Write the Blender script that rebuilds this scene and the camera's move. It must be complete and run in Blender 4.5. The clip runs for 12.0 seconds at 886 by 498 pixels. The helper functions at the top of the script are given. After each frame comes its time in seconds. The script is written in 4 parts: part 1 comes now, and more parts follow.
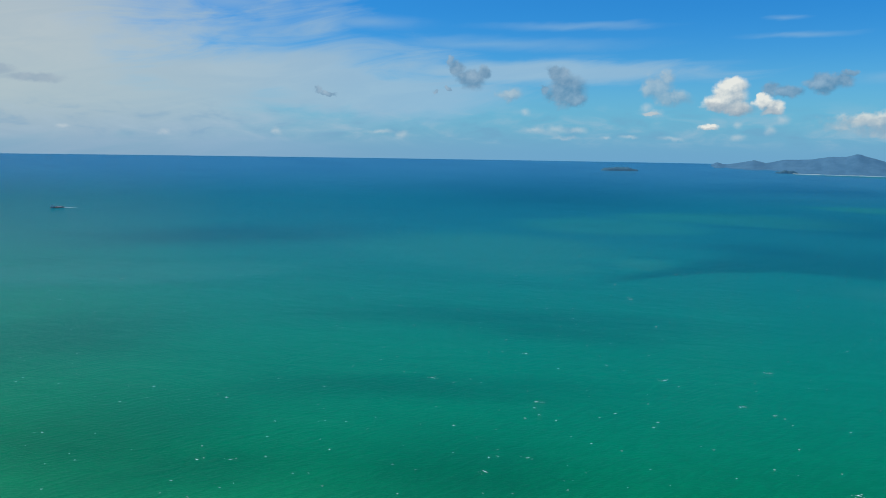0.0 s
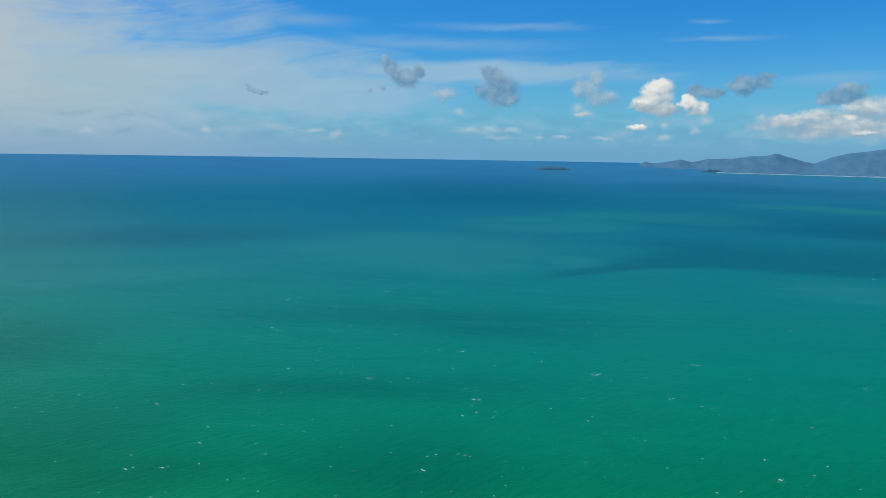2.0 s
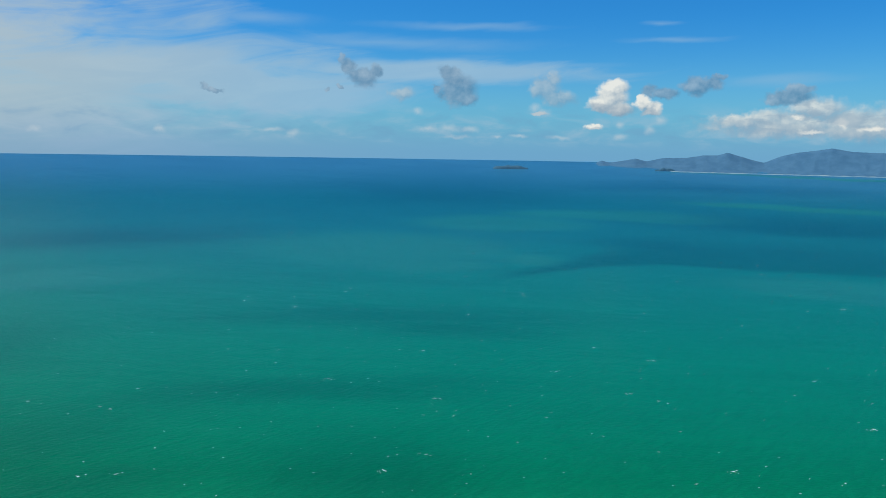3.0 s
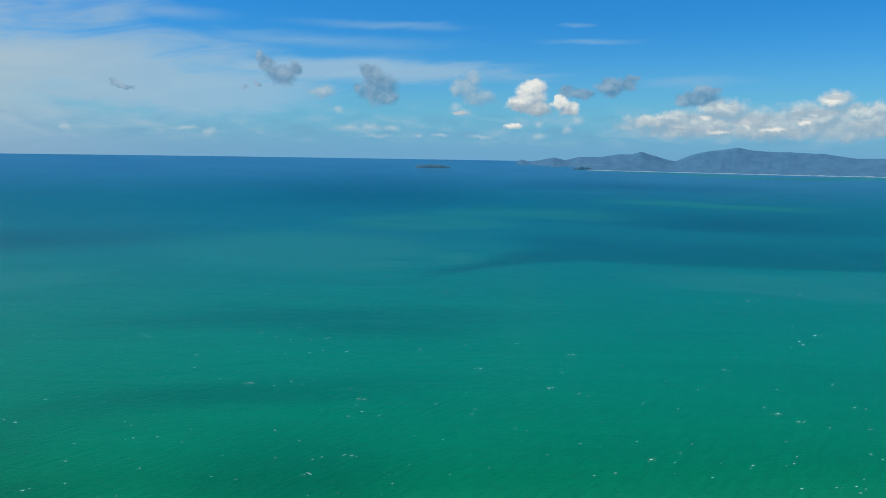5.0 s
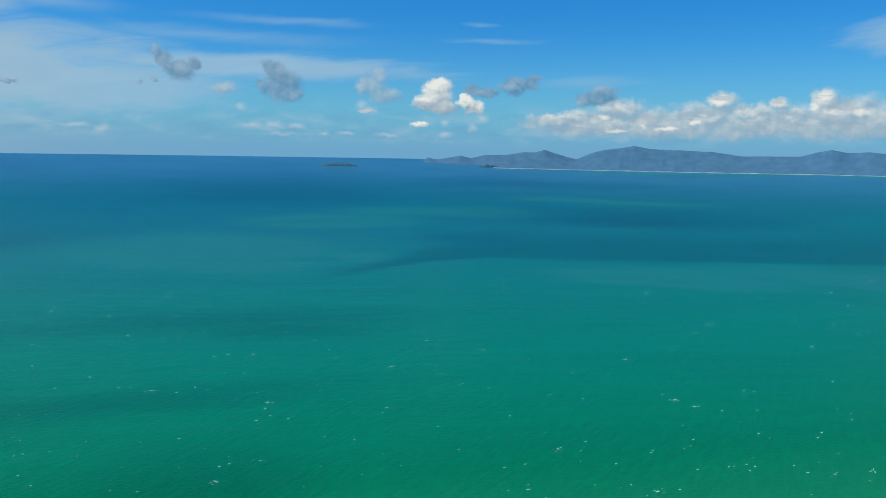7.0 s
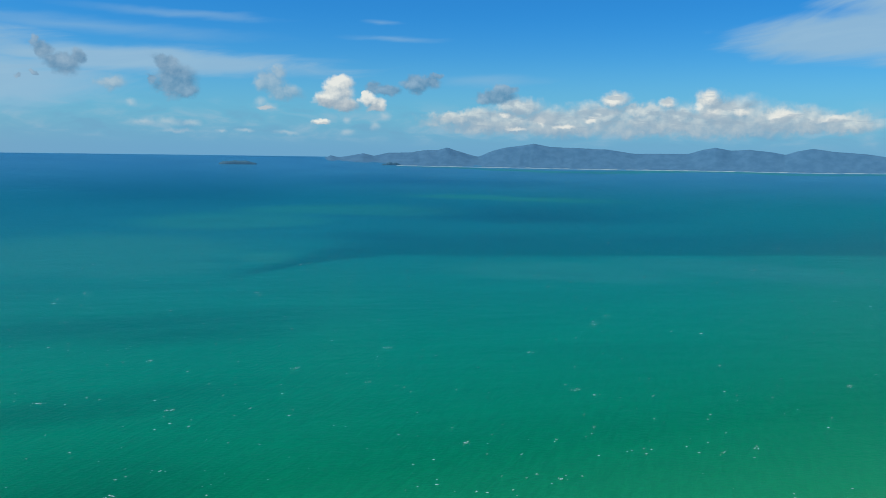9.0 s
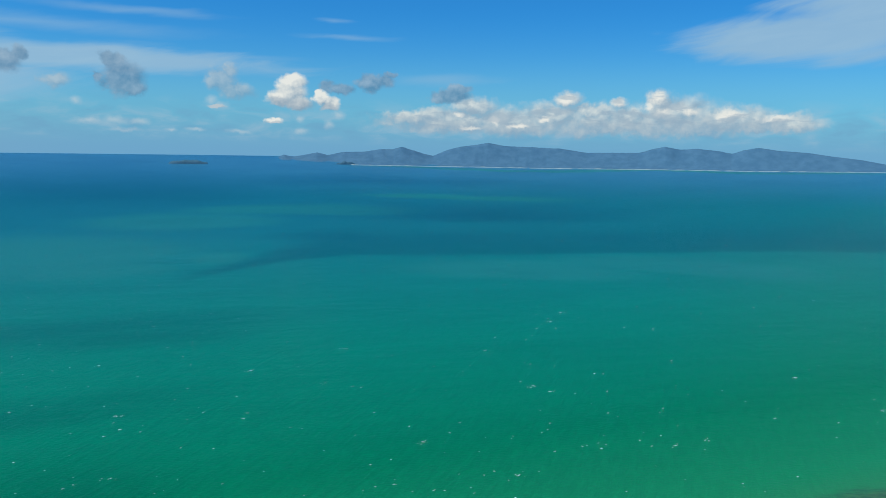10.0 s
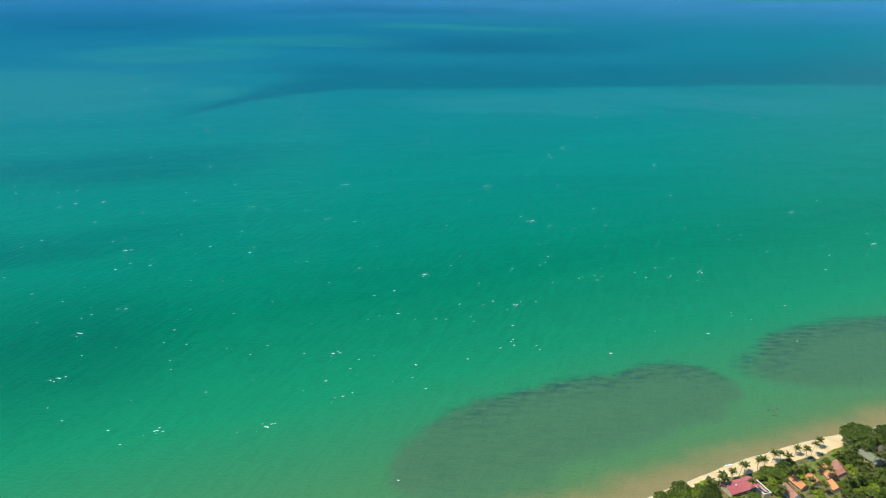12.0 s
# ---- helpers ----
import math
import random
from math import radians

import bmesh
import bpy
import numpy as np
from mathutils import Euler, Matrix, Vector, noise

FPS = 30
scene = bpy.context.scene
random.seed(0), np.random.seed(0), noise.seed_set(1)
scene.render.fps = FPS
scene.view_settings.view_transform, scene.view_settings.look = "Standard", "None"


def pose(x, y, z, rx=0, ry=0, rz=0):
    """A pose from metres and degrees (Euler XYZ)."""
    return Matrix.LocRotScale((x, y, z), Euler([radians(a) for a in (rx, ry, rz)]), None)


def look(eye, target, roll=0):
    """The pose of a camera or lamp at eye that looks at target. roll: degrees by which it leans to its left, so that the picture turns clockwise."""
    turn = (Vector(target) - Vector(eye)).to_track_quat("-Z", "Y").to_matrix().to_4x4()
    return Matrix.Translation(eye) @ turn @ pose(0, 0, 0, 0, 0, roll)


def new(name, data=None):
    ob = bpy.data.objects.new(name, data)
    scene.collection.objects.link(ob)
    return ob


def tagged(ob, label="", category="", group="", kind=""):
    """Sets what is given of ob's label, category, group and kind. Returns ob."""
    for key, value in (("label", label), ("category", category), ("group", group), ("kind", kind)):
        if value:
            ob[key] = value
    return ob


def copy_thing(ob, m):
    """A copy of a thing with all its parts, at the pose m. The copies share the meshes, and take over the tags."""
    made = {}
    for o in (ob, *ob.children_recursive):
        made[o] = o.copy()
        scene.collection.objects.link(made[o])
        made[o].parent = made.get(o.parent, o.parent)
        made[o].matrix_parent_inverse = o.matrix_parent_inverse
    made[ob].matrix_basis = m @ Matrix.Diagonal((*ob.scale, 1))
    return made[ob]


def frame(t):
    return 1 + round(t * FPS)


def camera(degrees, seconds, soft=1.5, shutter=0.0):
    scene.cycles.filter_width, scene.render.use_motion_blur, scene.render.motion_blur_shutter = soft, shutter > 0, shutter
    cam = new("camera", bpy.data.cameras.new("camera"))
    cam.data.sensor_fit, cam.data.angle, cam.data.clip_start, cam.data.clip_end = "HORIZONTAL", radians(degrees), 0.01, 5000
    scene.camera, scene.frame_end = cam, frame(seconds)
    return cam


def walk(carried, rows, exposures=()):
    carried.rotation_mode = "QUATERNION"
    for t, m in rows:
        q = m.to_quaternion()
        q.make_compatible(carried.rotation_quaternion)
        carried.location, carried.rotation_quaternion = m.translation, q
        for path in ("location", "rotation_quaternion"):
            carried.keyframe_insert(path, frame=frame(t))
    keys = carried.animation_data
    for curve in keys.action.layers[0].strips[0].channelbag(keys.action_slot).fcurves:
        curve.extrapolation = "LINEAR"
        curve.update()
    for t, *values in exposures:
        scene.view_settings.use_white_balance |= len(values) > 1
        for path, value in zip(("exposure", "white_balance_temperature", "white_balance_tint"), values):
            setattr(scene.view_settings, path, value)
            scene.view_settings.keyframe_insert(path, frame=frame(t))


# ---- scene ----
cam = camera(62.4, 12.0, soft=0.9)

# The aircraft hovers over the hillside and only turns: seconds, heading to the right, tilt, lean (degrees).
EYE = Vector((0.0, 0.0, 280.0))
TURNS = [
    (0.0, 0.0, -7.56, 0.90), (0.5, 1.23, -7.55, 0.91), (1.0, 2.45, -7.55, 0.91), (1.5, 3.71, -7.54, 0.92),
    (2.0, 5.05, -7.53, 0.92), (2.5, 6.67, -7.52, 0.93), (3.0, 8.26, -7.54, 0.94), (5.0, 14.33, -7.52, 0.95),
    (5.5, 16.02, -7.52, 0.98), (6.0, 17.84, -7.53, 0.98), (6.5, 19.69, -7.54, 0.97), (7.0, 21.55, -7.55, 0.95),
    (9.0, 29.07, -7.61, 0.92), (9.5, 30.98, -7.63, 0.89), (10.0, 32.57, -7.62, 0.88), (10.1, 32.66, -7.64, 0.88),
    (10.3, 32.67, -7.70, 0.87), (10.5, 32.67, -7.85, 0.87), (10.6, 32.68, -8.33, 0.86), (10.7, 32.69, -8.89, 0.85), (10.8, 32.70, -9.62, 0.84),
    (11.0, 32.72, -11.28, 0.81), (11.2, 32.70, -13.33, 0.80), (11.5, 32.65, -15.87, 0.79), (12.0, 32.68, -20.42, 0.79)]


def heading(bearing, tilt):
    b, e = radians(bearing), radians(tilt)
    return Vector((math.sin(b) * math.cos(e), math.cos(b) * math.cos(e), math.sin(e)))


walk(cam, [(t, look(EYE, EYE + 100 * heading(b, e), lean)) for t, b, e, lean in TURNS],
     [(0.0, 0.0), (10.5, 0.0), (11.0, 0.04), (11.5, 0.2), (12.0, 0.46)])

# ---- sky and sun ----
SUN_BEARING, SUN_HEIGHT = -85.0, 57.0
sun = new("sun", bpy.data.lights.new("sun", "SUN"))
sun.data.energy, sun.data.angle, sun.data.color = 3.4, radians(0.5), (1.0, 0.94, 0.85)
sun.matrix_world = look(Vector(), -heading(SUN_BEARING, SUN_HEIGHT))


class Nodes:
    """Short hand for wiring a node tree."""

    def __init__(self, tree):
        self.tree = tree
        tree.nodes.clear()

    def wire(self, socket, value):
        if isinstance(value, bpy.types.NodeSocket):
            self.tree.links.new(value, socket)
        elif value is not None:
            socket.default_value = value

    def node(self, kind, out=0, settings=None, **inputs):
        n = self.tree.nodes.new(kind)
        if settings:
            n.interpolation_type = settings
        for key, value in inputs.items():
            self.wire(n.inputs[key.replace("_", " ")], value)
        return n.outputs[out]

    def math(self, operation, a, b=None, c=None, clamp=False):
        n = self.tree.nodes.new("ShaderNodeMath")
        n.operation, n.use_clamp = operation, clamp
        for socket, value in zip(n.inputs, (a, b, c)):
            self.wire(socket, value)
        return n.outputs[0]

    def vec(self, operation, a, b=None, c=None):
        n = self.tree.nodes.new("ShaderNodeVectorMath")
        n.operation = operation
        for socket, value in zip(n.inputs, (a, b, c)):
            self.wire(socket, value)
        return n.outputs["Value" if operation in ("LENGTH", "DOT_PRODUCT") else "Vector"]

    def noise(self, vector, scale, detail=4.0, rough=0.5, distortion=0.0):
        return self.node("ShaderNodeTexNoise", 0, None, Vector=vector, Scale=scale, Detail=detail,
                         Roughness=rough, Distortion=distortion)

    def span(self, value, low, high, to_low=0.0, to_high=1.0):
        return self.node("ShaderNodeMapRange", 0, "SMOOTHSTEP", Value=value,
                         **{"From Min": low, "From Max": high, "To Min": to_low, "To Max": to_high})

    def mix(self, factor, a, b):
        n = self.tree.nodes.new("ShaderNodeMix")
        n.data_type = "RGBA"
        self.wire(n.inputs[0], factor)
        self.wire(n.inputs[6], a if isinstance(a, bpy.types.NodeSocket) else (*a, 1.0))
        self.wire(n.inputs[7], b if isinstance(b, bpy.types.NodeSocket) else (*b, 1.0))
        return n.outputs[2]

    def ramp(self, value, stops):
        n = self.tree.nodes.new("ShaderNodeValToRGB")
        self.wire(n.inputs[0], value)
        while len(n.color_ramp.elements) < len(stops):
            n.color_ramp.elements.new(0.5)
        for element, (place, colour) in zip(n.color_ramp.elements, stops):
            element.position, element.color = place, (*colour, 1.0)
        return n.outputs[0]

    def ovals(self, place, table):
        """The depth inside the nearest of many ovals (x, y, half width, half height): 1 at a middle, 0 at a rim."""
        nearest = None
        for x, y, w, h in table:
            flat = self.vec("MULTIPLY_ADD", place, (1 / w, 1 / h, 0), (-x / w, -y / h, 0))
            away = self.vec("LENGTH", flat)
            nearest = away if nearest is None else self.math("MINIMUM", nearest, away)
        return self.math("SUBTRACT", 1.0, nearest)


# Clouds by bearing, height over the horizon, half width and half height, in degrees.
GREY_CLOUDS = [(23.4, 4.75, 0.7, 0.5), 
    (2.0, 5.56, 1.08, 0.75), (0.82, 6.3, 0.61, 0.58), (2.9, 5.99, 0.52, 0.58), (0.38, 6.87, 0.26, 0.33),
    (-0.8, 4.55, 0.26, 0.21), (0.2, 4.78, 0.21, 0.17), (9.1, 4.77, 1.6, 1.16), (8.64, 5.93, 0.94, 0.58),
    (9.89, 4.14, 0.92, 0.59), (7.61, 4.97, 0.34, 0.33), (-9.74, 4.47, 0.42, 0.29), (-8.98, 4.24, 0.67, 0.17),
    (26.86, 5.01, 1.11, 0.67), (27.83, 5.22, 0.85, 0.58),
    (28.32, 5.72, 0.59, 0.25), (24.73, 4.57, 0.95, 0.42), (32.98, 4.19, 1.64, 0.49), (33.77, 4.72, 0.9, 0.41)]
WHITE_BASES = [(21.4, 3.38, 1.25, 0.42), (20.1, 3.50, 0.9, 0.36), (23.7, 3.15, 0.8, 0.28), (19.6, 1.98, 0.7, 0.14), (15.5, 3.05, 0.6, 0.14)]
BANK_BASES = [(33.0, 1.85, 4.5, 0.5), (38.5, 1.75, 4.5, 0.55), (44.5, 1.85, 5.0, 0.6), (50.5, 1.85, 4.5, 0.65), (55.5, 2.0, 3.5, 0.45), (29.5, 2.3, 2.5, 0.5)]
BANK_HEADS = [(48.53, 3.95, 0.8, 0.75), (48.9, 3.2, 0.9, 0.75), (47.9, 3.5, 0.6, 0.4), (50.8, 3.05, 0.8, 0.5), (45.7, 3.7, 0.6, 0.42), (41.9, 4.0, 0.9, 0.5),
              (40.2, 2.55, 0.5, 0.3), (53.6, 2.9, 1.3, 0.5), (36.4, 2.4, 0.6, 0.32), (33.6, 2.75, 0.5, 0.25), (56.6, 2.6, 1.2, 0.32), (38.3, 2.0, 0.9, 0.22), (34.5, 1.8, 1.0, 0.2)]
LENS_CLOUD = [(-28.9, 4.55, 2.2, 0.40), (-31.2, 5.0, 1.6, 0.40)]
PALE_CLOUDS = [(4.97, 4.41, 0.86, 0.51), (15.9, 4.95, 1.04, 0.89), (16.39, 5.56, 0.56, 0.56), (16.94, 4.13, 1.28, 0.57)]
WHITE_CLOUDS = [
    (20.84, 4.22, 1.35, 1.05), (21.04, 5.0, 1.15, 0.75), (20.19, 3.87, 1.2, 0.7), (21.3, 3.47, 1.1, 0.55),
    (23.15, 3.85, 0.75, 0.6), (23.89, 3.5, 0.75, 0.55), (22.85, 4.25, 0.4, 0.34), (19.57, 2.12, 0.75, 0.27)]
FAINT_CLOUDS = [(15.1, 3.45, 0.65, 0.36), (15.8, 3.1, 0.7, 0.36),
    (21.53, 2.27, 0.45, 0.32), (21.55, 1.32, 0.7, 0.3), (23.72, 1.87, 0.5, 0.42), (24.4, 2.6, 0.6, 0.4),
    (6.9, 1.8, 1.1, 0.3), (8.57, 1.84, 1.2, 0.38), (10.26, 1.76, 0.8, 0.28), (6.09, 3.12, 0.5, 0.36),
    (12.27, 1.24, 0.5, 0.16), (14.04, 1.32, 0.7, 0.18), (-3.3, 1.29, 0.7, 0.38), (-20.8, 1.19, 0.5, 0.34), (9.2, 1.2, 1.6, 0.18),
    (-12.79, 1.37, 0.46, 0.35), (-27.27, 1.37, 0.5, 0.18), (-5.0, 1.5, 1.2, 0.2), (17.0, 1.2, 1.2, 0.2)]
CLOUD_BANK = [
    (33.12, 2.38, 3.92, 0.86), (37.47, 2.35, 3.46, 1.03), (40.9, 2.81, 2.98, 0.93), (45.95, 2.55, 3.71, 1.08),
    (49.99, 2.85, 2.77, 1.23), (53.88, 2.57, 3.03, 0.88), (57.58, 2.32, 2.14, 0.62), (34.84, 3.39, 1.74, 0.68),
    (41.92, 4.0, 1.05, 0.58), (45.69, 3.76, 0.66, 0.42), (48.53, 3.88, 0.8, 0.82), (48.46, 3.06, 0.96, 0.66),
    (48.96, 3.47, 0.57, 0.82), (50.76, 3.05, 0.86, 0.41), (43.84, 3.25, 2.09, 0.5), (29.63, 2.67, 1.74, 0.42),
    (31.37, 2.91, 1.31, 0.51)]
VEIL = [(-30, 6.5, 24, 7.0), (-26, 3.0, 26, 3.6), (-6, 4.2, 15, 2.6), (-36, 12, 20, 6), (-12, 5.4, 16, 3.2), (7.0, 6.15, 16, 1.25), (57.5, 8.2, 10, 1.7), (64, 10, 9, 3.0)]
STREAKS = [(3.0, 8.1, 13.0, 0.7), (25.39, 8.32, 4.2, 0.30), (24.08, 9.5, 2.0, 0.25), (32.1, 5.43, 5.5, 0.6), (-6.0, 9.6, 6.0, 0.8),
           (10.0, 9.4, 9.0, 0.4), (16.0, 6.6, 7.0, 0.4), (-16, 10.5, 6.0, 1.0)]

world = bpy.data.worlds.new("sky")
scene.world = world
world.use_nodes = True
w = Nodes(world.node_tree)
way = w.node("ShaderNodeTexCoord", 0)
split = w.tree.nodes.new("ShaderNodeSeparateXYZ")
w.wire(split.inputs[0], way)
bearing = w.math("DEGREES", w.math("ARCTAN2", split.outputs[0], split.outputs[1]))
height = w.math("DEGREES", w.math("ARCSINE", split.outputs[2]))
spot = w.node("ShaderNodeCombineXYZ", 0, X=bearing, Y=height, Z=0.0)

clear = w.tree.nodes.new("ShaderNodeTexSky")
clear.sky_type, clear.sun_disc = "NISHITA", False
clear.sun_elevation, clear.sun_rotation = radians(SUN_HEIGHT), radians(SUN_BEARING)
clear.air_density, clear.dust_density, clear.ozone_density = 1.0, 0.6, 3.0
SKY = 0.10                                   # strength
blue = w.mix(w.span(height, 3.0, 11.0), w.vec("MULTIPLY", clear.outputs[0], (0.29, 0.83, 1.20)), w.vec("MULTIPLY", clear.outputs[0], (0.13, 0.71, 1.24)))
blue = w.mix(w.span(height, 14.0, 40.0), blue, w.vec("MULTIPLY", clear.outputs[0], (0.75, 0.92, 1.02)))


def lit(r, g, b):
    return (r / SKY, g / SKY, b / SKY)


# thin high veil with streaks drawn out along the wind
tilted = w.node("ShaderNodeMapping", 0, None, Vector=spot, Rotation=(0, 0, radians(-7)))
drawn = w.vec("MULTIPLY", tilted, (0.10, 0.50, 1.0))
wisp = w.noise(drawn, 1.0, 6.0, 0.60, 1.1)
broad = w.noise(w.vec("MULTIPLY", tilted, (0.05, 0.16, 1.0)), 1.0, 3.0, 0.5, 0.8)
bent = w.vec("ADD", spot, w.vec("MULTIPLY", w.vec("SUBTRACT", w.node("ShaderNodeTexNoise", 1, None, Vector=drawn, Scale=0.9, Detail=4.0), (0.5, 0.5, 0.5)), (7.0, 2.2, 0)))
torn = w.math("MULTIPLY_ADD", w.math("SUBTRACT", broad, 0.5), 1.3, w.math("MULTIPLY", w.math("SUBTRACT", wisp, 0.5), 1.25))
veil = w.span(w.math("ADD", w.ovals(bent, VEIL), torn), -0.16, 0.66, 0.0, 0.88)
bent_little = w.vec("ADD", spot, w.vec("MULTIPLY", w.vec("SUBTRACT", w.node("ShaderNodeTexNoise", 1, None, Vector=drawn, Scale=2.0, Detail=3.0), (0.5, 0.5, 0.5)), (3.0, 0.7, 0)))
streak = w.span(w.math("ADD", w.ovals(bent_little, STREAKS), w.math("MULTIPLY", w.math("SUBTRACT", wisp, 0.55), 0.9)), -0.15, 1.1, 0.0, 0.40)
veil = w.math("MAXIMUM", veil, streak)
veil_tint = w.mix(w.span(bearing, -34, 4), lit(0.51, 0.56, 0.545), lit(0.32, 0.51, 0.67))
veil_tint = w.mix(w.span(wisp, 0.35, 0.65, 0.0, 0.45), veil_tint, w.vec("MULTIPLY", veil_tint, (0.80, 0.88, 0.96)))
sky = w.mix(veil, blue, veil_tint)

# haze low over the water, with vague banks of far cloud in it
sky = w.mix(w.span(height, 0.5, 7.5, 0.42, 0.0), sky, w.mix(w.span(bearing, -30, 12), lit(0.30, 0.46, 0.60), lit(0.18, 0.47, 0.71)))
low = w.span(height, -0.6, 3.6, 0.72, 0.0)
sky = w.mix(low, sky, w.mix(w.span(bearing, -30, 12), lit(0.25, 0.40, 0.57), lit(0.165, 0.385, 0.63)))
vague = w.noise(w.vec("MULTIPLY", spot, (0.30, 0.95, 1.0)), 1.0, 5.0, 0.55, 0.4)
band = w.math("MULTIPLY", w.span(height, 0.2, 1.3), w.span(height, 4.2, 1.9))
sky = w.mix(w.math("MULTIPLY", band, w.span(vague, 0.46, 0.72, 0.0, 0.42)), sky, lit(0.40, 0.53, 0.64))
sky = w.mix(w.math("MULTIPLY", band, w.span(vague, 0.50, 0.30, 0.0, 0.35)), sky, lit(0.15, 0.33, 0.53))

# heaped clouds: soft frayed rims, relief from the difference of two samples towards the sun
fray = w.vec("SUBTRACT", w.node("ShaderNodeTexNoise", 1, None, Vector=spot, Scale=0.95, Detail=3.0, Roughness=0.5), (0.5, 0.5, 0.5))
tatter = w.vec("SUBTRACT", w.node("ShaderNodeTexNoise", 1, None, Vector=spot, Scale=3.0, Detail=2.5, Roughness=0.5), (0.5, 0.5, 0.5))
fray = w.vec("ADD", w.vec("MULTIPLY", fray, (1.7, 1.25, 0)), w.vec("MULTIPLY", tatter, (0.60, 0.50, 0)))
UP_SUN = (-0.26, 0.44, 0.0)
frayed = w.vec("ADD", spot, fray)
lump = w.noise(spot, 0.95, 4.0, 0.52)
lump_sunward = w.noise(w.vec("ADD", spot, UP_SUN), 0.95, 4.0, 0.52)
layered = w.noise(w.vec("MULTIPLY", spot, (0.42, 1.5, 1.0)), 1.0, 5.0, 0.55, 0.5)
fine = w.math("MULTIPLY", w.math("SUBTRACT", lump, 0.5), 1.2)
knots = w.math("MULTIPLY", w.math("SUBTRACT", lump, lump_sunward), 1.7)


def heap(table, soft, amount, dull, bright, push=0.0, slope=0.9, level=0.55, rough=1.0, torn_by=1.0):
    """Mixes a family of clouds into the sky: pale where they face the sun, dull under the base."""
    global sky
    at = w.vec("MULTIPLY_ADD", fray, (torn_by, torn_by, 0), spot)
    field = w.ovals(at, table)
    inside = w.math("ADD", field, w.math("MULTIPLY_ADD", fine, rough, push))
    cover = w.span(inside, 0.0, soft, 0.0, amount)
    facing = w.math("MULTIPLY", w.math("SUBTRACT", field, w.ovals(w.vec("ADD", at, UP_SUN), table)), slope)
    shade = w.math("ADD", w.math("ADD", facing, knots), level, clamp=True)
    sky = w.mix(cover, sky, w.mix(shade, dull, bright))


heap(CLOUD_BANK, 1.0, 0.80, lit(0.31, 0.43, 0.53), lit(0.74, 0.76, 0.72), 0.46, 0.55, 0.32, 0.6, 0.8)
heap(BANK_BASES, 1.0, 0.74, lit(0.26, 0.40, 0.53), lit(0.46, 0.55, 0.60), 0.36, 0.4, 0.3, 0.7)
heap(BANK_HEADS, 0.9, 0.78, lit(0.36, 0.46, 0.54), lit(0.88, 0.87, 0.80), 0.10, 0.75, 0.50, 0.5, 0.55)
bank = w.math("MULTIPLY", w.span(w.ovals(frayed, CLOUD_BANK), 0.0, 0.5), w.span(layered, 0.46, 0.60, 0.0, 0.58))
sky = w.mix(bank, sky, lit(0.29, 0.41, 0.52))
heap(LENS_CLOUD, 0.7, 0.70, lit(0.26, 0.37, 0.48), lit(0.34, 0.43, 0.52), 0.10, 0.2, 0.4, 0.3, 0.5)
heap(GREY_CLOUDS, 0.66, 0.80, lit(0.10, 0.235, 0.385), lit(0.34, 0.47, 0.59), 0.26, 0.22, 0.30, 0.9, 0.65)
heap(PALE_CLOUDS, 0.9, 0.66, lit(0.20, 0.35, 0.49), lit(0.46, 0.55, 0.60), 0.38, 0.5, 0.38, 0.9, 0.7)
heap(FAINT_CLOUDS, 1.3, 0.46, lit(0.34, 0.47, 0.59), lit(0.58, 0.65, 0.68), 0.22, 0.4, 0.5, 0.5, 0.42)
heap(WHITE_CLOUDS, 0.55, 0.92, lit(0.28, 0.39, 0.49), lit(0.84, 0.84, 0.78), 0.12, 0.7, 0.54, 0.5, 0.55)
heap(WHITE_BASES, 0.9, 0.85, lit(0.23, 0.35, 0.46), lit(0.50, 0.56, 0.60), 0.28, 0.3, 0.28, 0.6, 0.6)
background = w.node("ShaderNodeBackground", 0, None, Color=sky, Strength=SKY)
w.tree.links.new(background, w.tree.nodes.new("ShaderNodeOutputWorld").inputs["Surface"])

# ---- materials ----


def material(name):
    m = bpy.data.materials.new(name)
    m.use_nodes = True
    return m, Nodes(m.node_tree)


def finish(n, colour, rough=0.7, bump=None, strength=0.3, distance=0.1, **more):
    b = n.tree.nodes.new("ShaderNodeBsdfPrincipled")
    n.wire(b.inputs["Base Color"], colour if isinstance(colour, bpy.types.NodeSocket) else (*colour, 1.0))
    n.wire(b.inputs["Roughness"], rough)
    for key, value in more.items():
        n.wire(b.inputs[key.replace("_", " ")], value)
    if bump is not None:
        n.wire(b.inputs["Normal"], n.node("ShaderNodeBump", 0, None, Height=bump, Strength=strength, Distance=distance))
    n.tree.links.new(b.outputs[0], n.tree.nodes.new("ShaderNodeOutputMaterial").inputs["Surface"])


def speckled(name, dark, light, scale, rough=0.8, strength=0.4, distance=0.05, coarse=0.12, by_object=0.0):
    """A surface that varies at two scales between two colours."""
    m, n = material(name)
    place = n.node("ShaderNodeNewGeometry", 0)
    grain = n.noise(place, scale, 5.0, 0.6)
    wide = n.noise(place, scale * coarse, 3.0, 0.5)
    both = n.math("ADD", n.math("MULTIPLY", grain, 0.55), n.math("MULTIPLY", wide, 0.45))
    if by_object:
        own = n.node("ShaderNodeObjectInfo", "Random")
        both = n.math("ADD", both, n.math("MULTIPLY", n.math("SUBTRACT", own, 0.5), by_object))
    finish(n, n.mix(n.span(both, 0.3, 0.7), dark, light), rough, grain, strength, distance)
    return m


